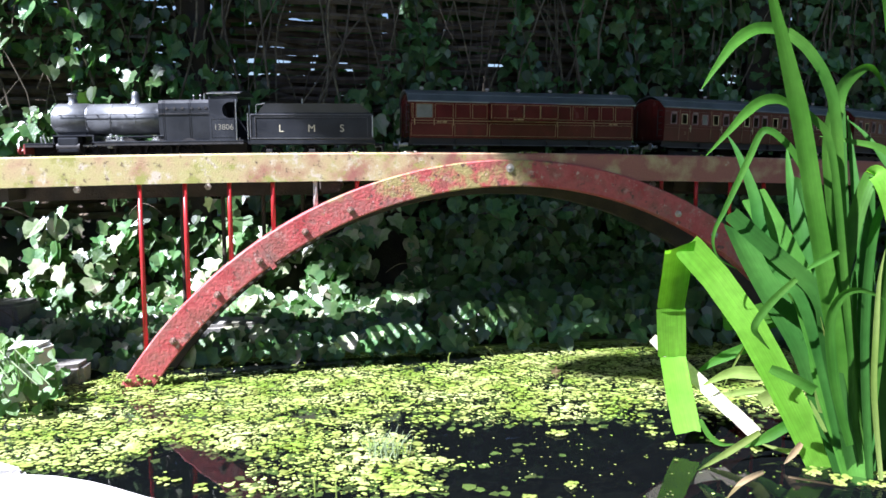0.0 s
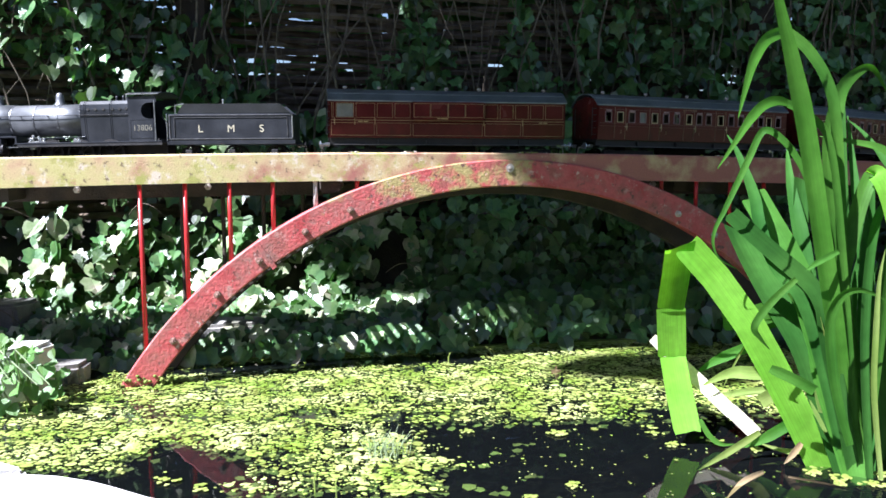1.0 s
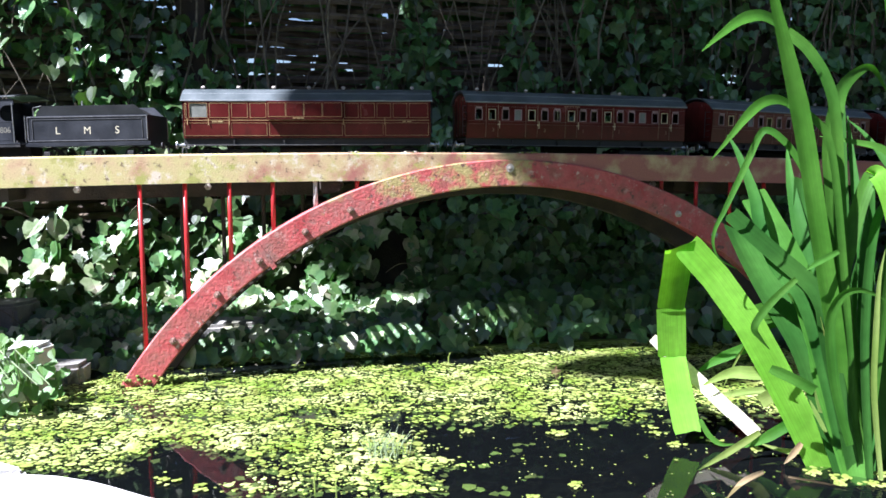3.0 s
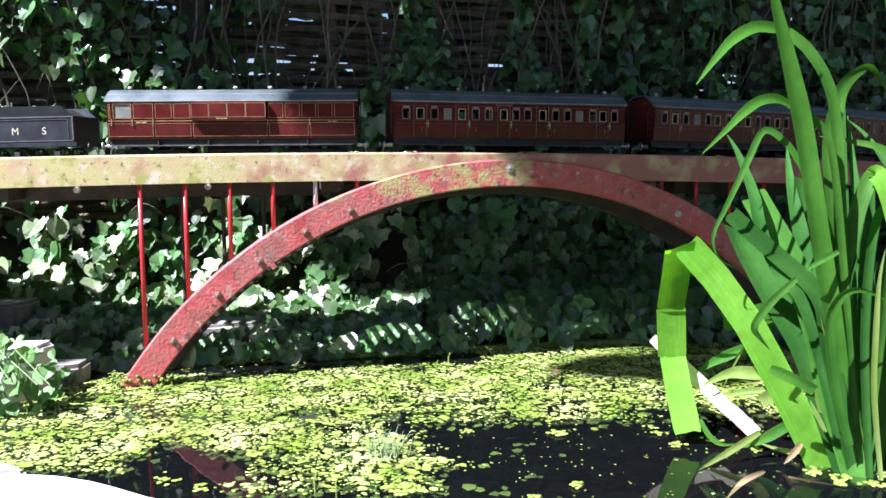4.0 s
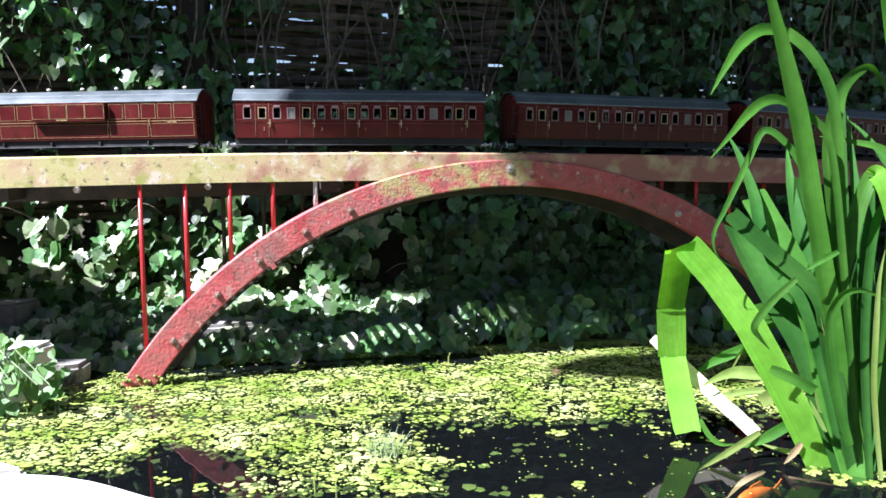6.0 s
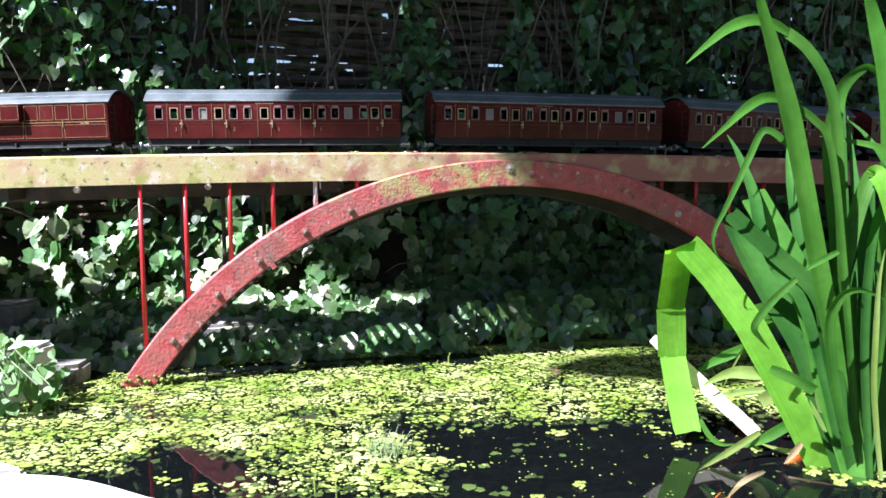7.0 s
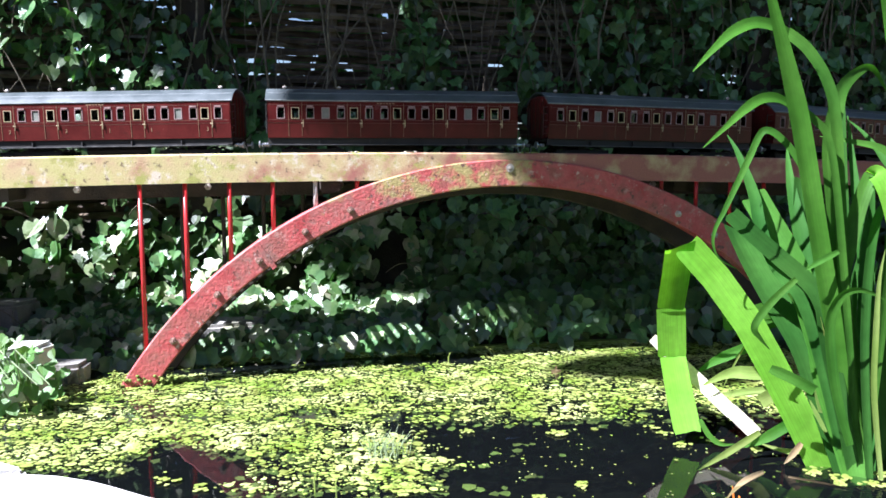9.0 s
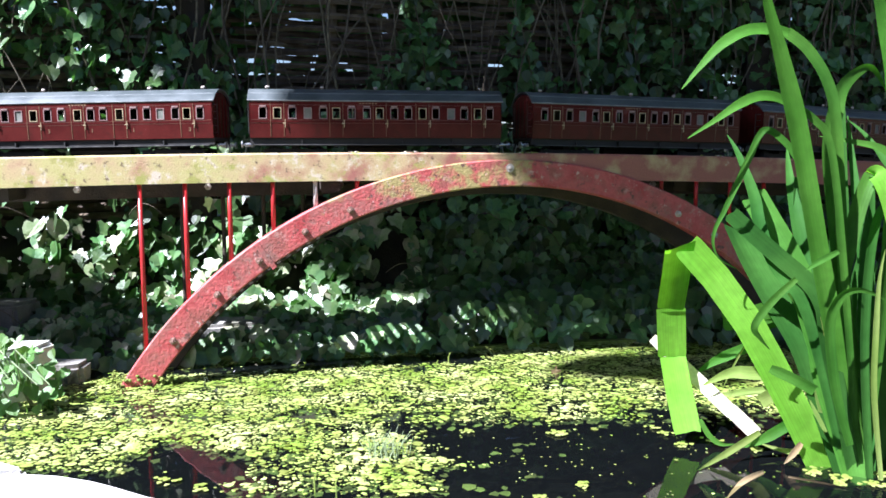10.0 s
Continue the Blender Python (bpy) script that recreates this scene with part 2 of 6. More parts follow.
def rod(bm, a, b, r, sides=10, r2=None):
    a, b = Vector(a), Vector(b)
    d = b - a
    m = Matrix.Translation((a + b) / 2) @ d.to_track_quat("Z", "Y").to_matrix().to_4x4()
    bmesh.ops.create_cone(bm, cap_ends=True, segments=sides, radius1=r, radius2=r if r2 is None else r2, depth=d.length, matrix=m)
    return bm


def lathe(bm, profile, centre, axis="Z", sides=16):
    """Turns a profile of (radius, height) pairs about an axis through centre."""
    rings = []
    for r, h in profile:
        ring = []
        for k in range(sides):
            a = 2 * math.pi * k / sides
            c, s = r * math.cos(a), r * math.sin(a)
            p = {"Z": (c, s, h), "X": (h, c, s), "Y": (c, h, s)}[axis]
            ring.append(bm.verts.new(Vector(centre) + Vector(p)))
        rings.append(ring)
    for a, b in zip(rings, rings[1:]):
        for k in range(sides):
            bm.faces.new((a[k], a[(k + 1) % sides], b[(k + 1) % sides], b[k]))
    bm.faces.new(rings[0])
    bm.faces.new(rings[-1])
    return bm


def prism(bm, outline, axis, lo, hi):
    """Pushes an outline of 2D points out along an axis from lo to hi."""
    def place(p, h):
        return {"X": (h, p[0], p[1]), "Y": (p[0], h, p[1]), "Z": (p[0], p[1], h)}[axis]
    a = [bm.verts.new(place(p, lo)) for p in outline]
    b = [bm.verts.new(place(p, hi)) for p in outline]
    bm.faces.new(a)
    bm.faces.new(b[::-1])
    for k in range(len(a)):
        j = (k + 1) % len(a)
        bm.faces.new((a[k], a[j], b[j], b[k]))
    return bm


def tube(path, r, sides=5, taper=1.0):
    """Vertices and faces of a thin tube along a path."""
    verts, faces = [], []
    for i, p in enumerate(path):
        d = (Vector(path[min(i + 1, len(path) - 1)]) - Vector(path[max(i - 1, 0)])).normalized()
        s = d.cross(Vector((0.3, 1, 0.2))).normalized()
        w = d.cross(s)
        k = r * (1 + (taper - 1) * i / (len(path) - 1))
        for j in range(sides):
            a = 2 * math.pi * j / sides
            verts.append(Vector(p) + s * (k * math.cos(a)) + w * (k * math.sin(a)))
        if i:
            for j in range(sides):
                o, q = (i - 1) * sides, i * sides
                faces.append((o + j, o + (j + 1) % sides, q + (j + 1) % sides, q + j))
    return verts, faces


# ---- bridge: straight along u, 11.7 degrees off the picture plane ----
BRIDGE = pose(-0.461, 1.167, 0, 0, 0, 11.7)
MID, ARC_U, ARC_Z, ARC_OUT, ARC_IN = 0.45, 0.584, -0.375, 0.717, 0.674


def beam_top(u):
    return 0.3532 - 0.0215 * (u - MID) ** 2


def girder(name, y0, y1, drop0, drop1, u0, u1, mat, parent):
    bm = bmesh.new()
    rings = []
    n = 48
    for i in range(n + 1):
        u = u0 + (u1 - u0) * i / n
        t = beam_top(u)
        e = 0.0025
        pts = [(y0, t - drop1), (y0, t - drop0 - e), (y0 + e, t - drop0), (y1 - e, t - drop0), (y1, t - drop0 - e), (y1, t - drop1)]
        rings.append([bm.verts.new((u, a, b)) for a, b in pts])
    for a, b in zip(rings, rings[1:]):
        for k in range(6):
            j = (k + 1) % 6
            bm.faces.new((a[k], a[j], b[j], b[k]))
    bm.faces.new(rings[0])
    bm.faces.new(rings[-1][::-1])
    return part(name, bm, mat, parent)


def arch(name, r0, r1, y0, y1, mat, parent):
    bm = bmesh.new()
    a0, a1 = math.asin((-0.06 - ARC_Z) / r1), math.pi - math.asin((-0.06 - ARC_Z) / r1)
    rings = []
    n = 96
    e = 0.002
    for i in range(n + 1):
        a = a0 + (a1 - a0) * i / n
        c, s = math.cos(a), math.sin(a)
        pts = [(r0, y0 + e), (r0 + e, y0), (r1 - e, y0), (r1, y0 + e), (r1, y1), (r0, y1)]
        rings.append([bm.verts.new((ARC_U + r * c, y, ARC_Z + r * s)) for r, y in pts])
    for a, b in zip(rings, rings[1:]):
        for k in range(6):
            j = (k + 1) % 6
            bm.faces.new((a[k], a[j], b[j], b[k]))
    bm.faces.new(rings[0])
    bm.faces.new(rings[-1][::-1])
    return part(name, bm, mat, parent)


bridge = empty("railway_bridge", BRIDGE, "weathered red arched model railway bridge over a pond", "bridge")
girder("front_beam", 0.0, 0.018, 0, 0.0437, -0.9, 2.2, MOSSY, bridge)
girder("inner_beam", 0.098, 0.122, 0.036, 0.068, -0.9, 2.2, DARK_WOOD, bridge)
# strip added under the slats to keep sun stripes off the inner beam
girder("sun_block_strip", 0.074, 0.0975, 0.0355, 0.0405, -0.9, 2.2, DARK_WOOD, bridge)
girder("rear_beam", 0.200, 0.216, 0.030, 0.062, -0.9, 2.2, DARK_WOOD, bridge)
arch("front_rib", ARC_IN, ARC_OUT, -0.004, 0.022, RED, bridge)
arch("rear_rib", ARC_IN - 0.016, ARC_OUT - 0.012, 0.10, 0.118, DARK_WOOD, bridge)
for k in range(18):
    u = 0.012 + 0.0646 * k
    under = max(0.0, ARC_OUT ** 2 - (u - ARC_U) ** 2) ** 0.5 + ARC_Z - 0.004
    top = beam_top(u) - 0.035
    if top - under > 0.012:
        part("rod", rod(bmesh.new(), (u, 0.009, under), (u, 0.009, top), 0.0034, 12), ROD_RED if k != 4 else PALE_ROD, bridge, smooth=True)
# ---- train ----
TX, TR, TD, SIDE = -0.469, 2.766, 1.27, 0.045


def on_track(a):
    phi = a / TR
    r = TR - SIDE
    x, y = TX + r * math.sin(phi), TD + TR - r * math.cos(phi)
    return pose(x, y, 0.3335 - 0.015 * (x + 0.05) ** 2, 0, math.degrees(0.03 * (x + 0.05)), math.degrees(phi))


RUN = [(0, 0), (0.5, 0.0651), (1, 0.1276), (1.5, 0.1871), (2, 0.244), (2.5, 0.2999), (4, 0.476), (4.5, 0.5386), (5, 0.601), (5.5, 0.6631), (7, 0.8647), (7.5, 0.9396), (8, 1.0155), (8.5, 1.0834), (9, 1.1318), (9.5, 1.1579), (10, 1.1599)]
TRAIN = []


def lettering(text, size, m, mat, parent, name="lettering"):
    """Thin raised letters as a mesh."""
    cu = bpy.data.curves.new(name, "FONT")
    cu.body, cu.size, cu.extrude, cu.align_x, cu.align_y = text, size, 0.0002, "CENTER", "CENTER"
    ob = bpy.data.objects.new("draft", cu)
    scene.collection.objects.link(ob)
    bpy.context.view_layer.update()
    me = bpy.data.meshes.new_from_object(ob.evaluated_get(bpy.context.evaluated_depsgraph_get()))
    bpy.data.objects.remove(ob)
    me.materials.clear()
    me.materials.append(mat)
    ob = new(name, me)
    ob.parent = parent
    ob.matrix_basis = m
    return ob


WHEELS = []


def wheelset(parent, x, r, name="wheelset"):
    """An axle with two spoked, flanged wheels; its own origin lies on the axle."""
    bm = bmesh.new()
    rod(bm, (0, -0.026, 0), (0, 0.026, 0), 0.002, 8)
    for s in (-1, 1):
        n = 20
        for k in range(n):
            a, b = 2 * math.pi * k / n, 2 * math.pi * (k + 1) / n
            for r0, r1, y0, y1 in ((r * 0.84, r, 0.0215, 0.026), (r * 0.84, r * 1.06, 0.0205, 0.0215)):
                v = [bm.verts.new((q * math.cos(w), s * y, q * math.sin(w))) for w in (a, b) for q in (r0, r1) for y in (y0, y1)]
                for f in ((0, 1, 5, 4), (2, 3, 7, 6), (0, 2, 6, 4), (1, 3, 7, 5)):
                    bm.faces.new([v[i] for i in f])
        lathe(bm, [(r * 0.22, -0.002), (r * 0.22, 0.002)], (0, s * 0.0237, 0), "Y", 12)
        for k in range(10):
            a = 2 * math.pi * k / 10
            rod(bm, (r * 0.15 * math.cos(a), s * 0.0237, r * 0.15 * math.sin(a)), (r * 0.88 * math.cos(a), s * 0.0237, r * 0.88 * math.sin(a)), 0.0012, 4)
    ob = part(name, bm, FRAME_BLACK, parent)
    ob.location = (x, 0, r)
    WHEELS.append((ob, x, r))
    return ob


def buffers(parent, x, way, z=0.033, mat=None):
    for y in (-0.027, 0.027):
        bm = bmesh.new()
        lathe(bm, [(0.0032, 0), (0.0032, 0.007 * way), (0.002, 0.007 * way), (0.002, 0.013 * way), (0.0062, 0.0135 * way), (0.006, 0.0152 * way), (0.003, 0.0158 * way)], (x, y, z), "X", 14)
        part("buffer", bm, mat or STEEL, parent, smooth=False)


def coupling(parent, x, way, z=0.032):
    bm = bmesh.new()
    box(bm, min(x, x + 0.004 * way), max(x, x + 0.004 * way), -0.004, 0.004, z - 0.003, z + 0.003)
    rod(bm, (x, 0, z), (x + 0.011 * way, 0, z - 0.002), 0.0013, 6)
    rod(bm, (x + 0.011 * way, 0, z - 0.002), (x + 0.013 * way, 0, z - 0.012), 0.0012, 6)
    part("coupling", bm, STEEL, parent)
    bm = bmesh.new()
    v, f = tube([(x, 0.011, z + 0.002), (x + 0.007 * way, 0.011, z + 0.004), (x + 0.009 * way, 0.011, z - 0.004), (x + 0.007 * way, 0.011, z - 0.016)], 0.0013, 6)
    raw("hose", v, f, FRAME_BLACK, parent)


def locomotive():
    e = empty("steam_locomotive", on_track(-0.037), "black eight-coupled model steam locomotive with belpaire firebox", "locomotive")
    X = lambda px: (px - 221.0) * 0.000904          # along the engine, chimney end negative
    C = lambda px: (px - 784.0) * 0.000926 + 0.506  # the same for things on the centre line
    N = lambda px: (px - 784.0) * 0.000912 + 0.506  # and for the near flank of the boiler
    # running plate with its raised step over the cylinders
    bm = bmesh.new()
    for a, b, z in ((39, 96, 0.0395), (92, 166, 0.0515), (162, 430, 0.0405)):
        box(bm, X(a), X(b), -0.043, 0.043, z - 0.0022, z, 0.0004)
    for a in (92, 163):
        box(bm, X(a), X(a) + 0.0025, -0.043, 0.043, 0.0385, 0.0514, 0.0004)
    part("running_plate", bm, LOCO_BLACK, e)
    bm = bmesh.new()
    for y in (-0.0425, 0.0405):
        box(bm, X(166), X(430), y, y + 0.002, 0.034, 0.0384)
        box(bm, X(42), X(92), y, y + 0.002, 0.033, 0.0373)
    part("valance", bm, FRAME_BLACK, e)
    for y in (-0.016, 0.0135):
        part("frame_plate", boxed(X(43), X(428), y, y + 0.0025, 0.012, 0.0375), FRAME_BLACK, e)
    part("buffer_beam", boxed(X(39), X(42), -0.043, 0.043, 0.022, 0.038, bevel=0.0006), BUFFER_RED, e, "sooty red front buffer beam")
    buffers(e, X(39), -1, 0.028, BUFFER_RED)
    coupling(e, X(39), -1, 0.028)
    v, f = tube([(X(38), 0.02, 0.034), (X(35), 0.02, 0.050), (X(40), 0.02, 0.054), (X(44), 0.02, 0.040)], 0.0013, 6)
    raw("brake_pipe", v, f, STEEL, e)
    # boiler, smokebox, chimney, dome
    bm = bmesh.new()
    lathe(bm, [(0.004, N(90)), (0.022, N(91.5)), (0.0262, N(93)), (0.0268, N(95)), (0.0268, N(151)), (0.0262, N(151.5))], (0, 0, 0.0775), "X", 40)
    sb = part("smokebox", bm, BOILER_GREY, e, smooth=True)
    bm = bmesh.new()
    lathe(bm, [(0.020, N(87.5)), (0.0215, N(89)), (0.0215, N(92))], (0, 0, 0.0775), "X", 32)
    lathe(bm, [(0.002, N(85)), (0.0025, N(88))], (0, 0, 0.0775), "X", 10)
    part("smokebox_door", bm, BOILER_GREY, e)
    bm = bmesh.new()
    box(bm, N(97), N(150), -0.018, 0.018, 0.0385, 0.060, 0.002)
    part("saddle", bm, LOCO_BLACK, e)
    bm = bmesh.new()
    lathe(bm, [(0.0258, N(152)), (0.0256, N(240)), (0.0264, N(296))], (0, 0, 0.0772), "X", 40)
    boiler = part("boiler", bm, BOILER_GREY, e, smooth=True)
    for px in (152.5, 196, 240):
        bm = bmesh.new()
        lathe(bm, [(0.0263, N(px) - 0.0009), (0.0263, N(px) + 0.0009)], (0, 0, 0.0772), "X", 40)
        part("boiler_band", bm, BOILER_GREY, boiler)
    bm = bmesh.new()
    lathe(bm, [(0.0105, 0.0995), (0.0088, 0.1035), (0.0066, 0.1065), (0.0062, 0.113), (0.0066, 0.1165), (0.0088, 0.1178), (0.0086, 0.1195), (0.0058, 0.1196), (0.0052, 0.117)], (C(129), 0, 0), "Z", 24)
    part("chimney", bm, BOILER_GREY, e, smooth=True)
    bm = bmesh.new()
    lathe(bm, [(0.0120, 0.0995), (0.0092, 0.1035), (0.0068, 0.107), (0.0062, 0.114), (0.0055, 0.119), (0.0030, 0.1222), (0.0006, 0.1228)], (C(241), 0, 0), "Z", 24)
    part("dome", bm, BOILER_GREY, e, smooth=True)
    # square-shouldered firebox
    half = [(0.0250, 0.041), (0.0268, 0.070), (0.0278, 0.092), (0.0268, 0.1005), (0.0225, 0.1055), (0.012, 0.1072)]
    outline = [(-y, z) for y, z in half] + [(y, z) for y, z in half[::-1]]
    bm = prism(bmesh.new(), outline, "X", C(291), X(372))
    fire = part("firebox", bm, LOCO_BLACK, e)
    for px in (283, 286, 330, 333, 369):
        o2 = [(y * 1.018, 0.075 + (z - 0.075) * 1.016) for y, z in outline]
        part("lagging_band", prism(bmesh.new(), o2, "X", X(px) - 0.0006, X(px) + 0.0006), LOCO_BLACK, fire)
    for px in (291, 305, 319, 336, 349, 361):
        bm = bmesh.new()
        lathe(bm, [(0.0023, -0.0008), (0.0023, 0.0), (0.001, 0.0004)], (X(px), -0.0277, 0.0925), "Y", 12)
        part("washout_plug", bm, FRAME_BLACK, fire)
    for px in (345, 357):
        bm = bmesh.new()
        lathe(bm, [(0.003, 0.1065), (0.002, 0.109), (0.0024, 0.1135), (0.0014, 0.1155)], (C(px), 0, 0), "Z", 12)
        part("safety_valve", bm, LOCO_BLACK, e)
    v, f = tube([(C(366), -0.008, 0.107), (C(366), -0.008, 0.116)], 0.0012, 6)
    raw("whistle", v, f, STEEL, e)
    # cab with a round-ended cut-out
    for s in (-1, 1):
        bm = bmesh.new()
        outline = [(X(371), 0.0405), (X(417), 0.0405), (X(417), 0.075)]
        for k in range(9):
            a = math.radians(-90 - 22 * k)
            outline.append((X(407) + 0.0115 * math.cos(a), 0.0875 + 0.0125 * math.sin(a)))
        outline += [(X(422), 0.1005), (X(422), 0.110), (X(371), 0.110)]
        prism(bm, outline, "Y", s * 0.0408, s * 0.0420)
        part("cab_side", bm, LOCO_BLACK, e)
        bm = bmesh.new()
        rod(bm, (X(418.5), s * 0.0415, 0.0405), (X(418.5), s * 0.0415, 0.104), 0.0009, 6)
        part("cab_pillar", bm, STEEL, e)
    part("cab_front", boxed(X(371), X(373), -0.0408, 0.0408, 0.0405, 0.110), LOCO_BLACK, e)
    part("cab_floor", boxed(X(373), X(424), -0.0405, 0.0405, 0.0406, 0.044), FRAME_BLACK, e)
    part("backhead", boxed(X(374), X(383), -0.022, 0.022, 0.044, 0.095, bevel=0.004), FRAME_BLACK, e)
    bm = bmesh.new()
    arcs = []
    for k in range(13):
        y = -0.0445 + 0.089 * k / 12
        arcs.append((y, 0.1195 - 2.6 * y * y))
    prism(bm, arcs + [(y, z - 0.0016) for y, z in arcs[::-1]], "X", X(369), X(428))
    part("cab_roof", bm, LOCO_BLACK, e, smooth=False)
    bm = bmesh.new()
    rod(bm, (X(369), -0.0448, 0.1136), (X(428), -0.0448, 0.1136), 0.0009, 6)
    part("roof_rib", bm, STEEL, e)
    lettering("13806", 0.0128, pose(X(396), -0.0421, 0.0605, 90, 0, 0), WORN_GILT, e, "cab_number")
    bm = bmesh.new()
    for a, b, c, d in ((374, 415, 0.0735, 0.0742), (374, 415, 0.0445, 0.0452)):
        box(bm, X(a), X(b), -0.0424, -0.042, c, d)
    for a in (374, 414):
        box(bm, X(a), X(a + 1), -0.0424, -0.042, 0.0445, 0.0742)
    part("lining", bm, LOCO_BLACK, e)
    # hand rail, cylinders, side rods
    for s in (-1, 1):
        bm = bmesh.new()
        rod(bm, (X(96), s * 0.0287, 0.0838), (X(371), s * 0.0287, 0.0838), 0.0005, 6)
        for px in (100, 126, 165, 215, 268, 320):
            rod(bm, (X(px), s * 0.0245, 0.0838), (X(px), s * 0.0292, 0.0838), 0.0009, 6)
        part("hand_rail", bm, FRAME_BLACK, e)
        y0, y1 = sorted((s * 0.0255, s * 0.0425))
        bm = bmesh.new()
        box(bm, X(100), X(137), y0, y1, 0.0245, 0.0492, 0.0035)
        cyl = part("cylinder", bm, LOCO_BLACK, e)
        bm = bmesh.new()
        lathe(bm, [(0.009, X(97.5)), (0.009, X(139))], (0, s * 0.034, 0.0325), "X", 20)
        part("cylinder_cover", bm, FRAME_BLACK, cyl)
        bm = bmesh.new()
        box(bm, X(139), X(200), min(s * 0.033, s * 0.036), max(s * 0.033, s * 0.036), 0.0335, 0.0355)
        box(bm, X(186), X(196), min(s * 0.031, s * 0.038), max(s * 0.031, s * 0.038), 0.030, 0.036, 0.0008)
        part("slide_bar", bm, STEEL, e)
        for group, base in ((((188, 0.0465), (193, 0.0505), (205, 0.0455), (212, 0.0455), (203, 0.0485)), (184, 216)), (((270, 0.0445), (276, 0.0448)), (266, 280))):
            bm = bmesh.new()
            for a, z in group:
                lathe(bm, [(0.0016, -0.0016), (0.0027, 0), (0.0016, 0.0016)], (X(a), s * 0.037, z), "Y", 10)
                rod(bm, (X(a), s * 0.037, 0.0405), (X(a), s * 0.037, z), 0.0011, 6)
            rod(bm, (X(base[0]), s * 0.037, 0.0418), (X(base[1]), s * 0.037, 0.0418), 0.0014, 6)
            part("lubricator", bm, STEEL, e)
        bm = bmesh.new()
        rod(bm, (X(283), s * 0.0262, 0.049), (X(176), s * 0.0268, 0.0475), 0.0011, 6)
        part("ejector_pipe", bm, LOCO_BLACK, e)
        for a in (375, 428):
            part("step", boxed(X(a) - 0.004, X(a) + 0.004, min(s * 0.034, s * 0.042), max(s * 0.034, s * 0.042), 0.016, 0.0175), FRAME_BLACK, e)
    for px, r in ((84, 0.0145), (160, 0.0225), (216, 0.0225), (272, 0.0225), (328, 0.0225)):
        wheelset(e, X(px), r)
    TRAIN.append((e, -0.037))


def tender():
    e = empty("locomotive_tender", on_track(0.2588), "black six-wheeled model tender with gilt initials", "tender")
    h = 0.1015
    part("frame", boxed(-h, h, -0.041, 0.041, 0.034, 0.0405, bevel=0.0005), LOCO_BLACK, e)
    body = part("tank", boxed(-h + 0.003, h - 0.003, -0.0405, 0.0405, 0.0405, 0.0825, bevel=0.0015), LOCO_BLACK, e)
    bm = bmesh.new()
    for a, b, c, d in ((-h + 0.004, h - 0.004, 0.0800, 0.0812), (-h + 0.004, h - 0.004, 0.0425, 0.0437), (-h + 0.004, -h + 0.0055, 0.0425, 0.0812), (h - 0.0055, h - 0.004, 0.0425, 0.0812), (-h + 0.012, h - 0.012, 0.0765, 0.0771), (-h + 0.012, -h + 0.0126, 0.046, 0.0771), (h - 0.0126, h - 0.012, 0.046, 0.0771)):
        box(bm, a, b, -0.0416, -0.0404, c, d, 0.0002)
    part("beading", bm, HIGHLIGHT_EDGE, body)
    # coal raves: flared upper sides, cut down at the front and the rear
    for s in (-1, 1):
        bm = bmesh.new()
        pts = [(-h + 0.016, 0.0825), (-h + 0.020, 0.0895), (-h + 0.028, 0.0985), (h - 0.024, 0.0985), (h - 0.006, 0.0825)]
        a = [bm.verts.new((x, s * (0.0365 + 0.18 * (z - 0.0825)), z)) for x, z in pts]
        b = [bm.verts.new((x, s * (0.0352 + 0.18 * (z - 0.0825)), z)) for x, z in pts]
        bm.faces.new(a)
        bm.faces.new(b[::-1])
        for k in range(5):
            j = (k + 1) % 5
            bm.faces.new((a[k], a[j], b[j], b[k]))
        part("coal_rave", bm, LOCO_BLACK, e)
        part("hand_rail", rod(bmesh.new(), (-h + 0.001, s * 0.0415, 0.041), (-h + 0.001, s * 0.0415, 0.083), 0.0008, 6), STEEL, e)
        part("hand_rail", rod(bmesh.new(), (h - 0.004, s * 0.0422, 0.045), (h - 0.004, s * 0.0422, 0.079), 0.0008, 6), STEEL, e)
        bm = bmesh.new()
        rod(bm, (-h + 0.014, s * 0.038, 0.0825), (-h + 0.014, s * 0.038, 0.096), 0.0008, 6)
        rod(bm, (-h + 0.014, s * 0.038, 0.096), (-h + 0.028, s * 0.039, 0.0985), 0.0008, 6)
        part("hand_rail", bm, STEEL, e)
        for k, c in ((-0.068, "axlebox"), (0.0, "axlebox"), (0.068, "axlebox")):
            part("axlebox", boxed(k - 0.005, k + 0.005, min(s * 0.034, s * 0.041), max(s * 0.034, s * 0.041), 0.012, 0.026, bevel=0.001), FRAME_BLACK, e)
    bm = bmesh.new()
    prism(bm, [(-h + 0.03, 0.083), (-h + 0.03, 0.092), (0.0, 0.0975), (h - 0.04, 0.095), (h - 0.02, 0.083)], "Y", -0.034, 0.034)
    part("coal_load", bm, FRAME_BLACK, e, "heap of black coal")
    v, f = tube([(-0.016, -0.02, 0.098), (-0.016, -0.02, 0.107)], 0.0014, 6)
    raw("fire_iron", v, f, STEEL, e)
    for x, c in ((-0.0485, "L"), (0.0, "M"), (0.0485, "S")):
        lettering(c, 0.0165, pose(x, -0.0407, 0.0585, 90, 0, 0), PALE_GILT, e, "letter")
    buffers(e, h, 1, 0.033, FRAME_BLACK)
    coupling(e, h, 1)
    for x in (-0.068, 0.0, 0.068):
        wheelset(e, x, 0.0165)
    TRAIN.append((e, 0.2588))


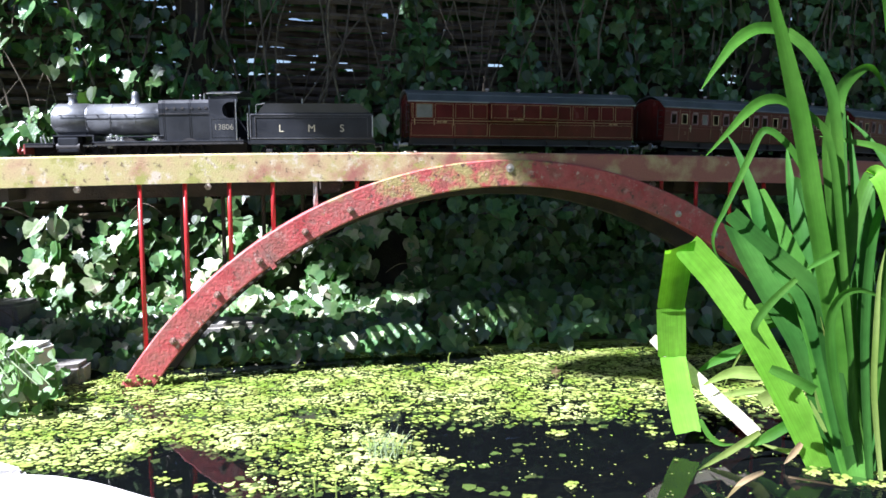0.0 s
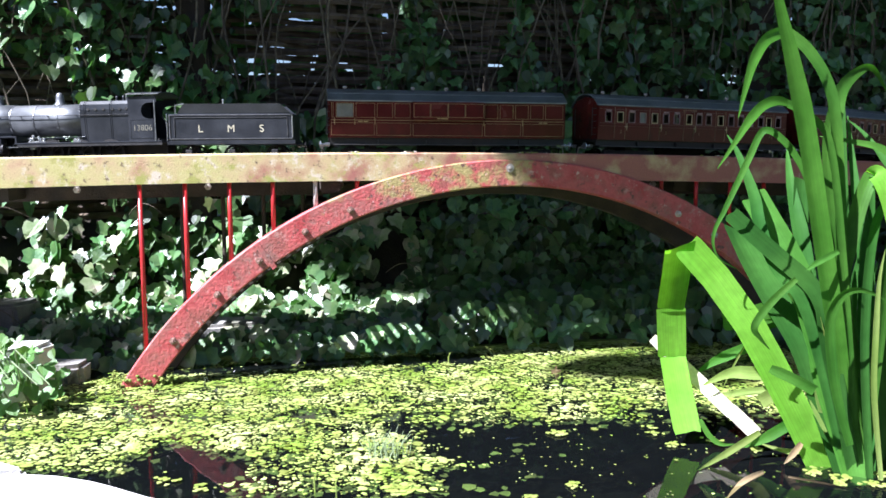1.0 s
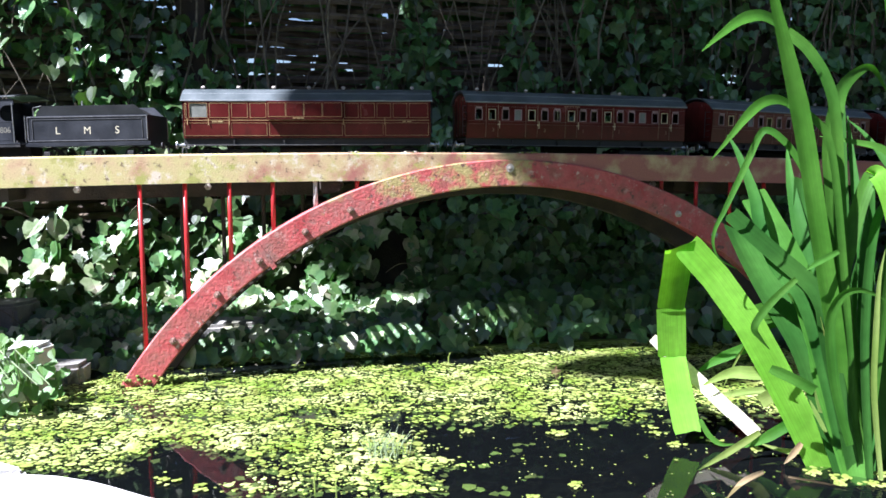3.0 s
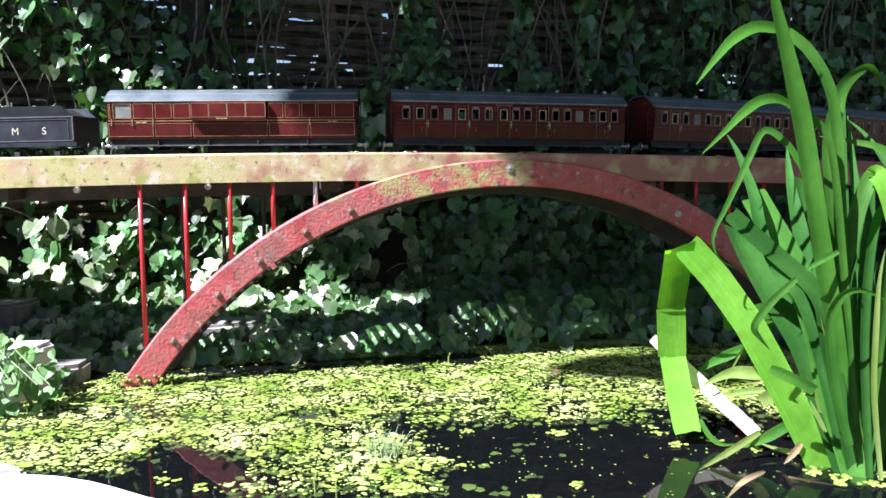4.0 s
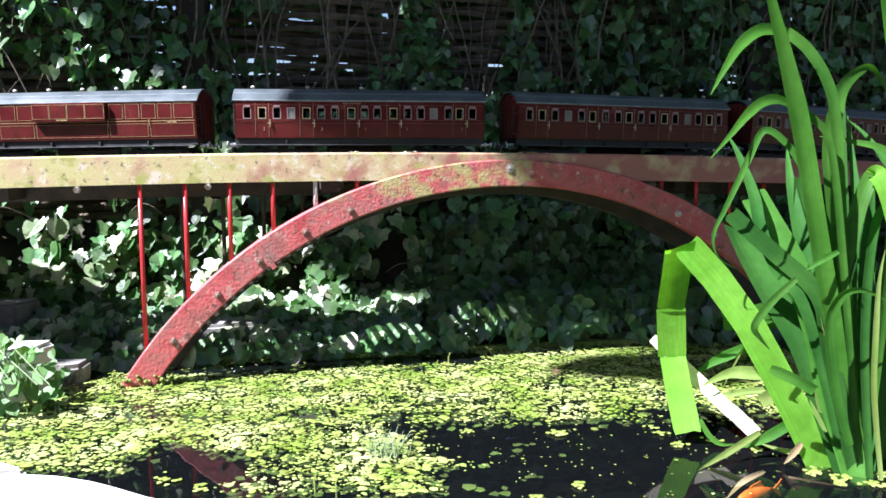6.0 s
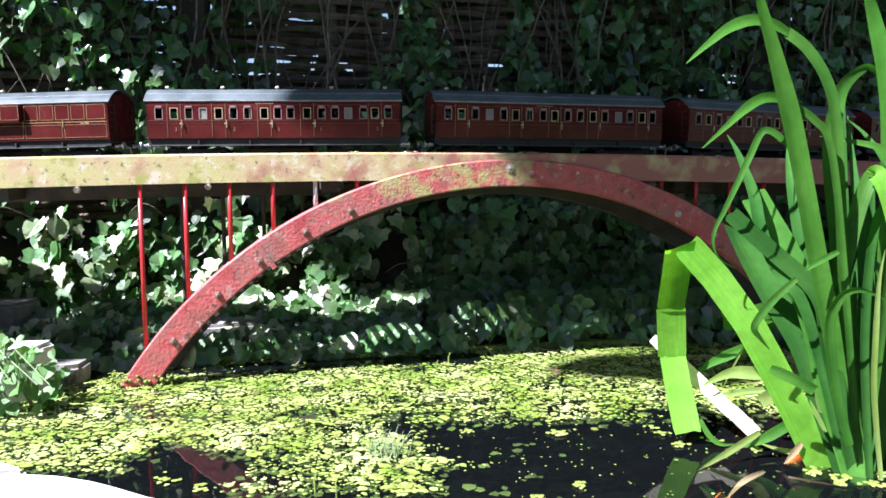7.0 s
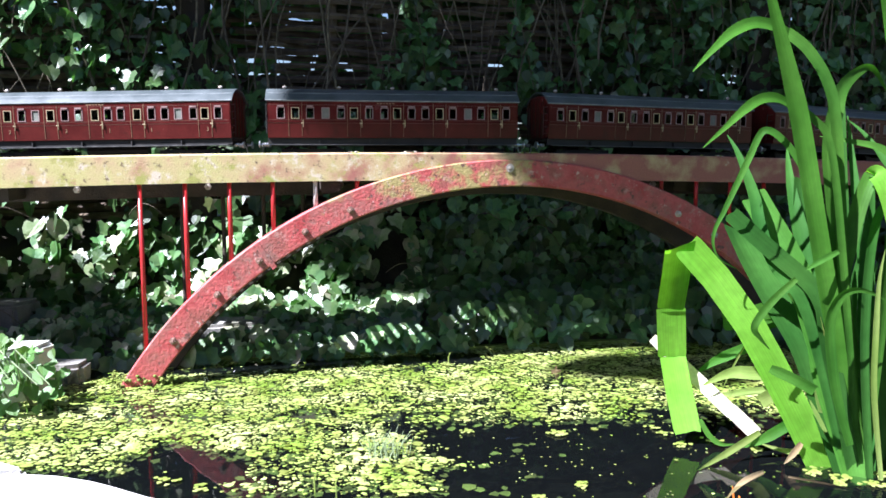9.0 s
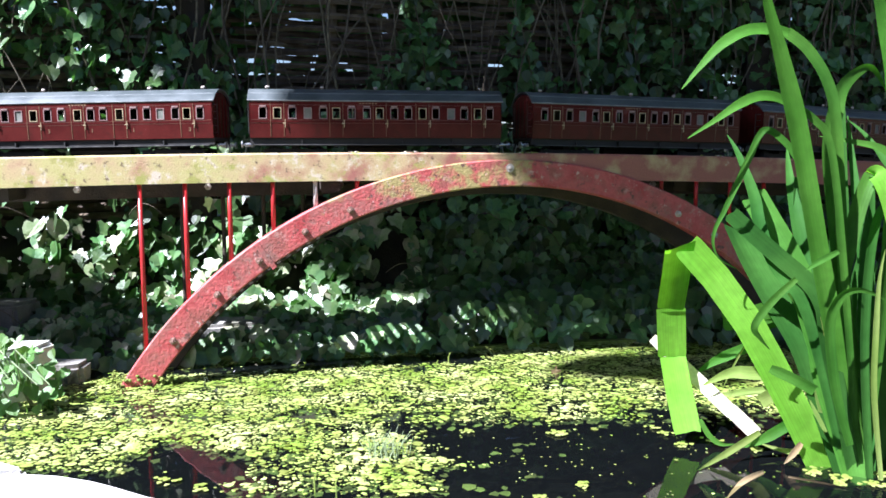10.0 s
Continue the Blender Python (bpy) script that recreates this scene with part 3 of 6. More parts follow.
def roof_of(e, half, sag=0.0):
    """Curved roof with cant rails and a rounded overhang."""
    arcs = []
    for k in range(15):
        t = -1 + 2 * k / 14
        arcs.append((0.0468 * t, 0.1235 - 0.0210 * abs(t) ** 2.4))
    bm = prism(bmesh.new(), arcs + [(y * 0.985, z - 0.0017) for y, z in arcs[::-1]], "X", -half - 0.003, half + 0.003)
    roof = part("roof", bm, ROOF, e, "dull grey painted roof")
    bm = bmesh.new()
    for s in (-1, 1):
        rod(bm, (-half - 0.003, s * 0.0465, 0.1025), (half + 0.003, s * 0.0465, 0.1025), 0.0008, 6)
        rod(bm, (-half, s * 0.033, 0.1142), (half, s * 0.033, 0.1142), 0.0006, 6)
    part("rain_strip", bm, ROOF_EDGE, roof)
    return roof


def ventilator(roof, x, y, z):
    bm = bmesh.new()
    rod(bm, (x, y, z - 0.002), (x, y, z + 0.002), 0.0012, 8)
    lathe(bm, [(0.0006, -0.0036), (0.0022, -0.0022), (0.0025, 0), (0.0022, 0.0022), (0.0006, 0.0036)], (x, y, z + 0.0035), "X", 10)
    part("ventilator", bm, GALV, roof)


def underframe(e, half, axles):
    bm = bmesh.new()
    for s in (-1, 1):
        box(bm, -half, half, min(s * 0.036, s * 0.0405), max(s * 0.036, s * 0.0405), 0.0335, 0.0435)
    box(bm, -half, half, -0.036, 0.036, 0.040, 0.0435)
    part("underframe", bm, FRAME_BLACK, e)
    for s in (-1, 1):
        bm = bmesh.new()
        box(bm, -half + 0.006, half - 0.006, min(s * 0.0405, s * 0.0475), max(s * 0.0405, s * 0.0475), 0.0318, 0.0332, 0.0003)
        part("footboard", bm, STEEL_GREY, e)
        for k in (-0.6, -0.2, 0.2, 0.6):
            part("footboard_bracket", boxed(k * half - 0.001, k * half + 0.001, min(s * 0.040, s * 0.046), max(s * 0.040, s * 0.046), 0.033, 0.0405), FRAME_BLACK, e)
    for c in (-1, 1):
        bm = bmesh.new()
        x = c * (half - 0.07)
        for s in (-1, 1):
            box(bm, x - 0.05, x + 0.05, min(s * 0.030, s * 0.034), max(s * 0.030, s * 0.034), 0.014, 0.026, 0.001)
            for k in (-0.035, 0.035):
                box(bm, x + k - 0.005, x + k + 0.005, min(s * 0.030, s * 0.038), max(s * 0.030, s * 0.038), 0.009, 0.021, 0.0015)
        box(bm, x - 0.006, x + 0.006, -0.03, 0.03, 0.015, 0.034)
        part("bogie", bm, FRAME_BLACK, e)
        buffers(e, c * half, c)
        coupling(e, c * half, c)
        for k in (-0.035, 0.035):
            wheelset(e, x + k, 0.0150)
    bm = bmesh.new()
    rod(bm, (-0.05, 0, 0.027), (0.05, 0, 0.027), 0.009, 12)
    part("gas_cylinder", bm, FRAME_BLACK, e)


STEEL_GREY = material("worn_grey_step", [(0.05, 0.05, 0.05), (0.12, 0.115, 0.11)], 0.5, 0.3, scale=60)
GLASS = bpy.data.materials.new("window_glass")
GLASS.use_nodes = True
gb = GLASS.node_tree.nodes["Principled BSDF"]
gb.inputs["Base Color"].default_value, gb.inputs["Roughness"].default_value = (0.9, 0.95, 0.95, 1), 0.05
gb.inputs["Transmission Weight"].default_value, gb.inputs["IOR"].default_value = 1.0, 1.1
BLIND = material("frosted_pane", [(0.12, 0.125, 0.105), (0.17, 0.175, 0.15)], 0.5)
CREAM = material("cream_interior", [(0.25, 0.2, 0.12), (0.3, 0.25, 0.16)], 0.7)


def ends(e, half, mat):
    for c in (-1, 1):
        bm = bmesh.new()
        outline = [(-0.043, 0.0435), (0.043, 0.0435), (0.0455, 0.07), (0.0455, 0.102), (0.032, 0.1125), (0.0, 0.1185), (-0.032, 0.1125), (-0.0455, 0.102), (-0.0455, 0.07)]
        lo, hi = sorted((c * half, c * (half - 0.002)))
        prism(bm, outline, "X", lo, hi)
        end = part("end_panel", bm, mat, e)
        bm = bmesh.new()
        for y in (-0.026, -0.009, 0.009, 0.026):
            lo, hi = sorted((c * (half + 0.0009), c * half))
            box(bm, lo, hi, y - 0.0006, y + 0.0006, 0.046, 0.109)
        lo, hi = sorted((c * (half + 0.0009), c * half))
        box(bm, lo, hi, -0.044, 0.044, 0.0695, 0.0708)
        part("end_beading", bm, mat, end)
        x = c * (half + 0.003)
        for y in (-0.030, 0.030):
            part("end_rail", rod(bmesh.new(), (x, y, 0.05), (x, y, 0.098), 0.0008, 6), FRAME_BLACK, e)
        for k in range(5):
            z = 0.052 + 0.011 * k
            lo, hi = sorted((c * half, x))
            part("end_step", boxed(lo, hi, -0.040, -0.032, z, z + 0.001), FRAME_BLACK, e)


def side_y(z):
    """Tumblehome: the side leans in towards the floor."""
    return 0.0455 if z > 0.068 else 0.0455 - 0.06 * (0.068 - z)


def strip(bm, s, x0, x1, z0, z1, out=0.0, thick=0.0016):
    """A piece of the carriage side that follows its tumblehome."""
    zs = [z0] + ([0.068] if z0 < 0.068 < z1 else []) + [z1]
    for a, b in zip(zs, zs[1:]):
        v = []
        for x in (x0, x1):
            for z in (a, b):
                y = side_y(z) + out
                v += [bm.verts.new((x, s * y, z)), bm.verts.new((x, s * (y - thick), z))]
        for f in ((0, 2, 6, 4), (1, 3, 7, 5), (0, 1, 3, 2), (4, 5, 7, 6), (0, 1, 5, 4), (2, 3, 7, 6)):
            bm.faces.new([v[i] for i in f])
    return bm


def gold_frame(bm, s, x0, x1, z0, z1, out, w=0.0004):
    for a, b, c, d in ((x0, x1, z0, z0 + w), (x0, x1, z1 - w, z1), (x0, x0 + w, z0 + w, z1 - w), (x1 - w, x1, z0 + w, z1 - w)):
        strip(bm, s, a, b, c, d, out, 0.0006)


def luggage_van():
    half = 0.196
    e = empty("luggage_van", on_track(0.611), "crimson panelled model luggage van lined in gold", "railway van")
    X = lambda px: (px - 344.0) * 0.000897
    underframe(e, half, 4)
    ends(e, half, MAROON)
    part("floor", boxed(-half, half, -0.042, 0.042, 0.0436, 0.045), FRAME_BLACK, e)
    roof = roof_of(e, half)
    for k in range(7):
        ventilator(roof, X(155 + 62.7 * k), -0.010, 0.1225)
    for s in (-1, 1):
        bm = bmesh.new()
        wx0, wx1 = X(138), X(167)
        strip(bm, s, -half, half, 0.0436, 0.0725)
        strip(bm, s, -half, wx0, 0.0725, 0.1035)
        strip(bm, s, wx1, half, 0.0725, 0.1035)
        strip(bm, s, wx0, wx1, 0.0725, 0.0765)
        strip(bm, s, wx0, wx1, 0.0975, 0.1035)
        side = part("side", bm, MAROON, e)
        part("window", strip(bmesh.new(), s, wx0, wx1, 0.0765, 0.0975, -0.001, 0.0006), BLIND, side, "frosted grey window pane")
        # raised panels with gold edges
        cuts = [127, 134, 170, 208, 240, 272, 406, 435, 464, 493, 522, 560]
        gold = bmesh.new()
        for a, b in zip(cuts, cuts[1:]):
            if (a, b) in ((134, 170), (272, 406)):
                continue
            part("upper_panel", strip(bmesh.new(), s, X(a + 2), X(b - 2), 0.0755, 0.0985, 0.0006, 0.0006), MAROON, side)
            gold_frame(gold, s, X(a + 2), X(b - 2), 0.0755, 0.0985, 0.0010)
        gold_frame(gold, s, wx0 - 0.001, wx1 + 0.001, 0.0755, 0.0985, 0.0008)
        for a, b in ((127, 206), (208, 272), (274, 405), (407, 478), (480, 560)):
            part("lower_panel", strip(bmesh.new(), s, X(a + 1), X(b - 1), 0.047, 0.0675, 0.0006, 0.0006), MAROON, side)
            gold_frame(gold, s, X(a + 1), X(b - 1), 0.0472, 0.0675, 0.0010, 0.0004)
        strip(gold, s, -half + 0.002, half - 0.002, 0.0712, 0.0719, 0.0008, 0.0006)
        part("gold_lining", gold, GILT, side)
        bars = bmesh.new()
        for a, b in ((176, 184), (186, 194), (512, 518), (520, 528)):
            strip(bars, s, X(a), X(b), 0.0686, 0.0702, 0.0009, 0.0006)
        part("lettering_bars", bars, GILT, side)
        # projecting locker with panelled face
        bm = bmesh.new()
        y0, y1 = sorted((s * 0.0455, s * 0.0555))
        box(bm, X(273), X(405), y0, y1, 0.0725, 0.1015, 0.001)
        lock = part("side_locker", bm, MAROON, side)
        gold = bmesh.new()
        for a, b in zip((275, 306, 338, 370), (305, 337, 369, 404)):
            gold_frame(gold, s, X(a), X(b), 0.0765, 0.0985, 0.0108)
            part("locker_panel", strip(bmesh.new(), s, X(a + 1), X(b - 1), 0.077, 0.098, 0.0104, 0.0006), MAROON, lock)
        for a, b in ((318, 323), (325, 331), (332, 337)):
            strip(gold, s, X(a), X(b), 0.0735, 0.0755, 0.0105, 0.0006)
        part("locker_lining", gold, GILT, lock)
        for px in (134, 170, 206, 406, 480):
            bm = bmesh.new()
            rod(bm, (X(px), s * 0.0475, 0.064), (X(px), s * 0.0475, 0.075), 0.0006, 6)
            part("door_handle", bm, GILT, side)
    TRAIN.append((e, 0.611))


def coach(name, arc, half, windows, pale, doors, numbers, label):
    """windows: places along the side; doors: those with a tall drop light; pale: those with frosted panes."""
    e = empty(name, on_track(arc), label, "railway coach", "passenger coaches of the train")
    underframe(e, half, 4)
    ends(e, half, MAROON)
    part("floor", boxed(-half, half, -0.041, 0.041, 0.0436, 0.045), FRAME_BLACK, e)
    roof = roof_of(e, half)
    for k in range(5):
        ventilator(roof, -half + 0.026 + 0.0875 * k, -0.012, 0.1222)
    for k in range(4):
        x = -half + 2 * half * (k + 1) / 5
        part("partition", boxed(x - 0.0008, x + 0.0008, -0.043, 0.043, 0.045, 0.100), CREAM, e)
        for d in (-0.012, 0.012):
            part("seat", boxed(x + d - 0.008, x + d + 0.008, -0.040, 0.040, 0.045, 0.060, bevel=0.002), FRAME_BLACK, e)
    w = 0.0064
    for s in (-1, 1):
        z0, z1 = 0.0735, 0.0915
        bm = bmesh.new()
        strip(bm, s, -half, half, 0.0436, z0)
        strip(bm, s, -half, half, z1, 0.1035)
        edge = -half
        for k, x in enumerate(windows):
            strip(bm, s, edge, x - w, z0, z1)
            edge = x + w
        strip(bm, s, edge, half, z0, z1)
        side = part("side", bm, MAROON, e)
        for k, x in enumerate(windows):
            tall = k in doors
            bm = bmesh.new()
            for a, b, c, d in ((x - w, x - w + 0.0011, z0, z1), (x + w - 0.0011, x + w, z0, z1), (x - w + 0.0011, x + w - 0.0011, z0, z0 + 0.0011), (x - w + 0.0011, x + w - 0.0011, z1 - 0.0011, z1)):
                strip(bm, s, a, b, c, d, 0.0007, 0.002)
            frame_ob = part("window_frame", bm, HOOD if not tall else BRASSY, side)
            part("pane", strip(bmesh.new(), s, x - w + 0.001, x + w - 0.001, z0 + 0.001, z1 - 0.001, -0.0008, 0.0005), BLIND if k in pale else GLASS, frame_ob)
            if k not in pale and not tall:
                part("vent_hood", strip(bmesh.new(), s, x - w * 0.8, x + w * 0.8, z1 + 0.0006, z1 + 0.0030, 0.0018, 0.0018), HOOD, frame_ob)
        gold = bmesh.new()
        strip(gold, s, -half + 0.002, half - 0.002, 0.0715, 0.0720, 0.0003, 0.0006)
        strip(gold, s, -half + 0.002, half - 0.002, 0.0668, 0.0672, 0.0003, 0.0006)
        strip(gold, s, -half + 0.002, half - 0.002, 0.0953, 0.0957, 0.0003, 0.0006)
        part("fine_lining", gold, FADED_LINE, side)
        part("waist_moulding", strip(bmesh.new(), s, -half, half, 0.0680, 0.0705, 0.0006, 0.0008), MAROON, side)
        for k in doors:
            x = windows[k]
            bm = bmesh.new()
            for q in (x - 0.0105, x + 0.0105):
                strip(bm, s, q - 0.0003, q + 0.0003, 0.0455, 0.0985, 0.0007, 0.0008)
            part("door_edge", bm, DULL_GILT, side)
            bm = bmesh.new()
            rod(bm, (x + 0.009, s * 0.0475, 0.0665), (x + 0.0135, s * 0.0475, 0.0665), 0.0009, 6)
            rod(bm, (x + 0.0125, s * 0.0475, 0.0600), (x + 0.0125, s * 0.0475, 0.0725), 0.0006, 6)
            part("door_handle", bm, BRASSY, side)
        if s < 0:
            for x, c in numbers:
                lettering(c, 0.0085, pose(x, -0.0452, 0.0575, 90, 0, 0), DULL_GILT, side, "class_number")
            bars = bmesh.new()
            for k in range(6):
                strip(bars, s, -0.030 + 0.005 * k, -0.0265 + 0.005 * k, 0.0975, 0.0992, 0.0003, 0.0006)
            part("lettering_bars", bars, DULL_GILT, side)
    TRAIN.append((e, arc))


# lighter grey that paints the highlight along the tender's beading
HIGHLIGHT_EDGE = material("highlight_black_edge", [(0.07, 0.07, 0.072), (0.12, 0.12, 0.122)], 0.4, scale=120)
WORN_GILT = material("worn_number", [(0.11, 0.105, 0.08), (0.17, 0.16, 0.125)], 0.6, scale=200)
PALE_GILT = material("pale_gilt_letters", [(0.42, 0.38, 0.26), (0.5, 0.46, 0.34)], 0.5, scale=80)
BRASSY = material("worn_brass", [(0.45, 0.36, 0.2), (0.55, 0.46, 0.3)], 0.4, 0.5, scale=80)
HOOD = material("pale_hood_paint", [(0.22, 0.13, 0.12), (0.30, 0.20, 0.19)], 0.5, scale=60)
FADED_LINE = material("faded_lining", [(0.11, 0.042, 0.03), (0.16, 0.07, 0.045)], 0.5, scale=60)
DULL_GILT = material("faded_gilt", [(0.17, 0.095, 0.05), (0.24, 0.14, 0.075)], 0.5, scale=60)
locomotive()
tender()
luggage_van()
FIRST = [(k - 837) * 0.000965 for k in (650, 674, 698, 721, 746, 770, 793, 820, 842, 863, 890, 914, 936, 958, 983, 1002, 1024)]
coach("passenger_coach", 1.066, 0.200, FIRST, (3, 13), (1, 4, 7, 10, 15), [(-0.155, "3"), (-0.064, "3"), (0.006, "1"), (0.073, "1"), (0.163, "3")], "crimson model coach with numbered doors and grey roof")
SECOND = [(k - 746) * 0.00094 for k in (552, 576, 601, 627, 653, 675, 701, 727, 749, 774, 798, 823, 846, 873, 896, 920, 941)]
for arc in (1.525, 1.984, 2.443):
    coach("passenger_coach", arc, 0.203, SECOND, (3, 13), (1, 5, 8, 11, 15), [], "dark crimson model coach with brass-framed door lights")

# ---- bridge fittings, deck and track ----
SLEEPER = material("grey_sleeper_wood", [(0.06, 0.045, 0.03), (0.12, 0.095, 0.07)], 0.85, scale=60, per_object=0.25)
RAIL = material("rusty_rail", [(0.16, 0.09, 0.055), (0.26, 0.2, 0.16)], 0.5, 0.6, scale=80)


def on_rib(u, r):
    return ARC_Z + (r * r - (u - ARC_U) ** 2) ** 0.5


def bolt(u, z, size, parent, y=-0.004, out=0.0085, mat=GALV):
    bm = bmesh.new()
    lathe(bm, [(size * 1.25, 0.0), (size * 1.25, -0.0012), (size, -0.0013), (size, -0.0055), (size * 0.55, -0.0056), (size * 0.55, -out), (size * 0.3, -out - 0.0006)], (u, y, z), "Y", 6)
    return part("bolt", bm, mat, parent)


for u in (0.053, 0.120, 0.183, 0.253, 0.323, 0.877, 0.946, 1.02, 1.09):
    b = math.acos(max(-1, min(1, (u - ARC_U) / 0.694)))
    bolt(u, ARC_Z + 0.690 * math.sin(b), 0.0048, bridge, mat=RUSTY if u < 0.5 else GALV)
part("washer", lathe(bmesh.new(), [(0.0068, 0.0), (0.0068, -0.0014), (0.0034, -0.0015), (0.0032, -0.0030), (0.0010, -0.0034)], (0.580, -0.004, 0.3285), "Y", 16), GALV, bridge, "round zinc washer and screw")
for u in (-0.083, 0.107, 0.312, 0.853, 1.045):
    bolt(u, beam_top(u) - 0.0505, 0.0045, bridge, 0.045, 0.005)
# rib splice plate beside the third bolt
b = math.acos((0.183 - ARC_U) / 0.694)
bm = boxed(-0.004, 0.004, -0.0062, 0.020, -0.0235, 0.0245, bevel=0.001)
bmesh.ops.transform(bm, matrix=Matrix.Translation((0.193, 0, ARC_Z + 0.690 * math.sin(math.acos((0.193 - ARC_U) / 0.694)))) @ Matrix.Rotation(math.pi / 2 - b, 4, "Y") , verts=bm.verts)
part("splice_plate", bm, RED, bridge)
for k in range(5):
    u = 0.060 + 0.0646 * k
    if on_rib(u, ARC_OUT - 0.012) < beam_top(u) - 0.075:
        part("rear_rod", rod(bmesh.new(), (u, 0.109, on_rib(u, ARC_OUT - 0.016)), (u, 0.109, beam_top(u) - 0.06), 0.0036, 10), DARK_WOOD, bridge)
part("centre_board", boxed(0.25, 0.95, 0.1225, 0.199, 0.296, 0.303), DARK_WOOD, bridge, "dark deck boarding")
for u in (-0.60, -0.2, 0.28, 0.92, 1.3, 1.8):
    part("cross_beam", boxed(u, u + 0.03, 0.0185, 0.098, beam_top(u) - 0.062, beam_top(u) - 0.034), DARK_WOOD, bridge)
rnd = random.Random(4)
# cross boards of the deck between the front beam and the inner one
board = None
for k in range(128):
    u = -0.88 + 0.0236 * k
    if board is None:
        ob = part("deck_slat", boxed(-0.0055, 0.0055, 0.0185, 0.12, -0.0025, 0.0025, bevel=0.0005), SLEEPER, bridge)
        board = ob.data
    else:
        ob = new("deck_slat", board)
        ob.parent = bridge
    ob.matrix_basis = pose(u, 0, beam_top(u) - 0.0328, 0, 0, rnd.uniform(-1.5, 1.5))
# grit and moss crumbs lying on the beam
for spot, reach, count in ((0.615, 0.022, 34), (0.42, 0.014, 10), (0.33, 0.012, 8), (0.95, 0.05, 12)):
    for k in range(count):
        u = rnd.gauss(spot, reach * 0.5)
        bm = bmesh.new()
        bmesh.ops.create_icosphere(bm, subdivisions=1, radius=rnd.uniform(0.0010, 0.0028), matrix=Matrix.Translation((u, rnd.uniform(0.001, 0.012), beam_top(u) + 0.0006)) @ Matrix.Diagonal((1.3, 1, 0.7, 1)))
        part("crumb", bm, rnd.choice((MOSS, DARK_WOOD, GALV)), bridge)
# moss where the rib meets the water
bm = bmesh.new()
for k in range(230):
    u = rnd.uniform(-0.040, 0.050)
    c = Vector((u, rnd.uniform(-0.010, 0.022), max(0.0, rnd.gauss(0.006, 0.007))))
    bmesh.ops.create_icosphere(bm, subdivisions=1, radius=rnd.uniform(0.0012, 0.0042), matrix=Matrix.Translation(c) @ Matrix.Diagonal((1, 1, 0.7, 1)))
part("moss", bm, MOSS, bridge, "green moss at the waterline")

track = empty("model_railway_track", Matrix.Identity(4), "rusty model track on grey wooden sleepers", "railway track")
for r in (-0.0235, 0.0235):
    rings = []
    bm = bmesh.new()
    for k in range(81):
        a = -1.0 + 3.0 * k / 80
        m = on_track(a)
        rings.append([bm.verts.new(m @ Vector((0, r + y, z))) for y, z in ((-0.0013, -0.0005), (0.0013, -0.0005), (0.0013, -0.002), (0.0006, -0.003), (0.0022, -0.006), (-0.0022, -0.006), (-0.0006, -0.003), (-0.0013, -0.002))])
    for a, b in zip(rings, rings[1:]):
        for k in range(8):
            j = (k + 1) % 8
            bm.faces.new((a[k], a[j], b[j], b[k]))
    part("rail", bm, RAIL, track)
sleeper_mesh = None
for k in range(112):
    m = on_track(-1.0 + 0.0235 * k)
    if sleeper_mesh is None:
        ob = part("sleeper", boxed(-0.0055, 0.0055, -0.047, 0.047, -0.0105, -0.0062, bevel=0.0006), SLEEPER, track)
        sleeper_mesh = ob.data
    else:
        ob = new("sleeper", sleeper_mesh)
        ob.parent = track
    ob.matrix_basis = m @ pose(0, 0, 0, 0, 0, rnd.uniform(-1.5, 1.5))

# ---- ground, pond, bank ----


def far_edge(x):
    return 1.335 + 0.19 * (x + 0.306)


def in_pond(x, y):
    return -0.62 - 0.05 * math.sin(9 * y) < x < 1.7 and 0.45 < y < far_edge(x) + 0.01


def rise(x, y):
    if in_pond(x, y):
        return -0.13
    d = y - far_edge(x)
    if d > 0:
        return min(0.06, 0.010 + 0.05 * d + 0.6 * max(0, d - 0.3)) + 0.01 * noise.noise((x * 6, y * 6, 0))
    return 0.004 + 0.006 * noise.noise((x * 5, y * 5, 1)) if y > 0.2 else -0.02


xs = [-80, -40, -20, -10, -6, -4, -3] + [-2.4 + 0.04 * k for k in range(121)] + [3, 4, 6, 10, 20, 40, 80]
ys = [-80, -40, -20, -10, -5, -3, -2, -1] + [-0.4 + 0.04 * k for k in range(71)] + [3, 4, 6, 10, 20, 40, 80]
verts = [(x, y, rise(x, y)) for y in ys for x in xs]
nx = len(xs)
faces = [(j * nx + i, j * nx + i + 1, (j + 1) * nx + i + 1, (j + 1) * nx + i) for j in range(len(ys) - 1) for i in range(nx - 1)]
EARTH = material("garden_earth_and_grass", [(0.035, 0.045, 0.018), (0.07, 0.085, 0.03), (0.05, 0.04, 0.025)], 0.95, scale=4, fine=90, bump=1.0)
tagged(raw("ground", verts, faces, EARTH, smooth=True), "dark garden earth with grass and leaf litter", "ground", kind="structure")
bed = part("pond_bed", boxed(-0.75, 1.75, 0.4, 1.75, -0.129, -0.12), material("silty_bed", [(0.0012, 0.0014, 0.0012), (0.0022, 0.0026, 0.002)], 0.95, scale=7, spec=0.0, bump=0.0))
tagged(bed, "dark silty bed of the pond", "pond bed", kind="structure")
bm = bmesh.new()
quad = [bm.verts.new(p) for p in ((-0.78, 0.42, 0), (1.78, 0.42, 0), (1.78, far_edge(1.78) + 0.03, 0), (-0.78, far_edge(-0.78) + 0.03, 0))]
bm.faces.new(quad)
pond = tagged(part("water", bm, WATER), "still dark pond water with duckweed", "water", kind="structure")
pond.visible_shadow = False
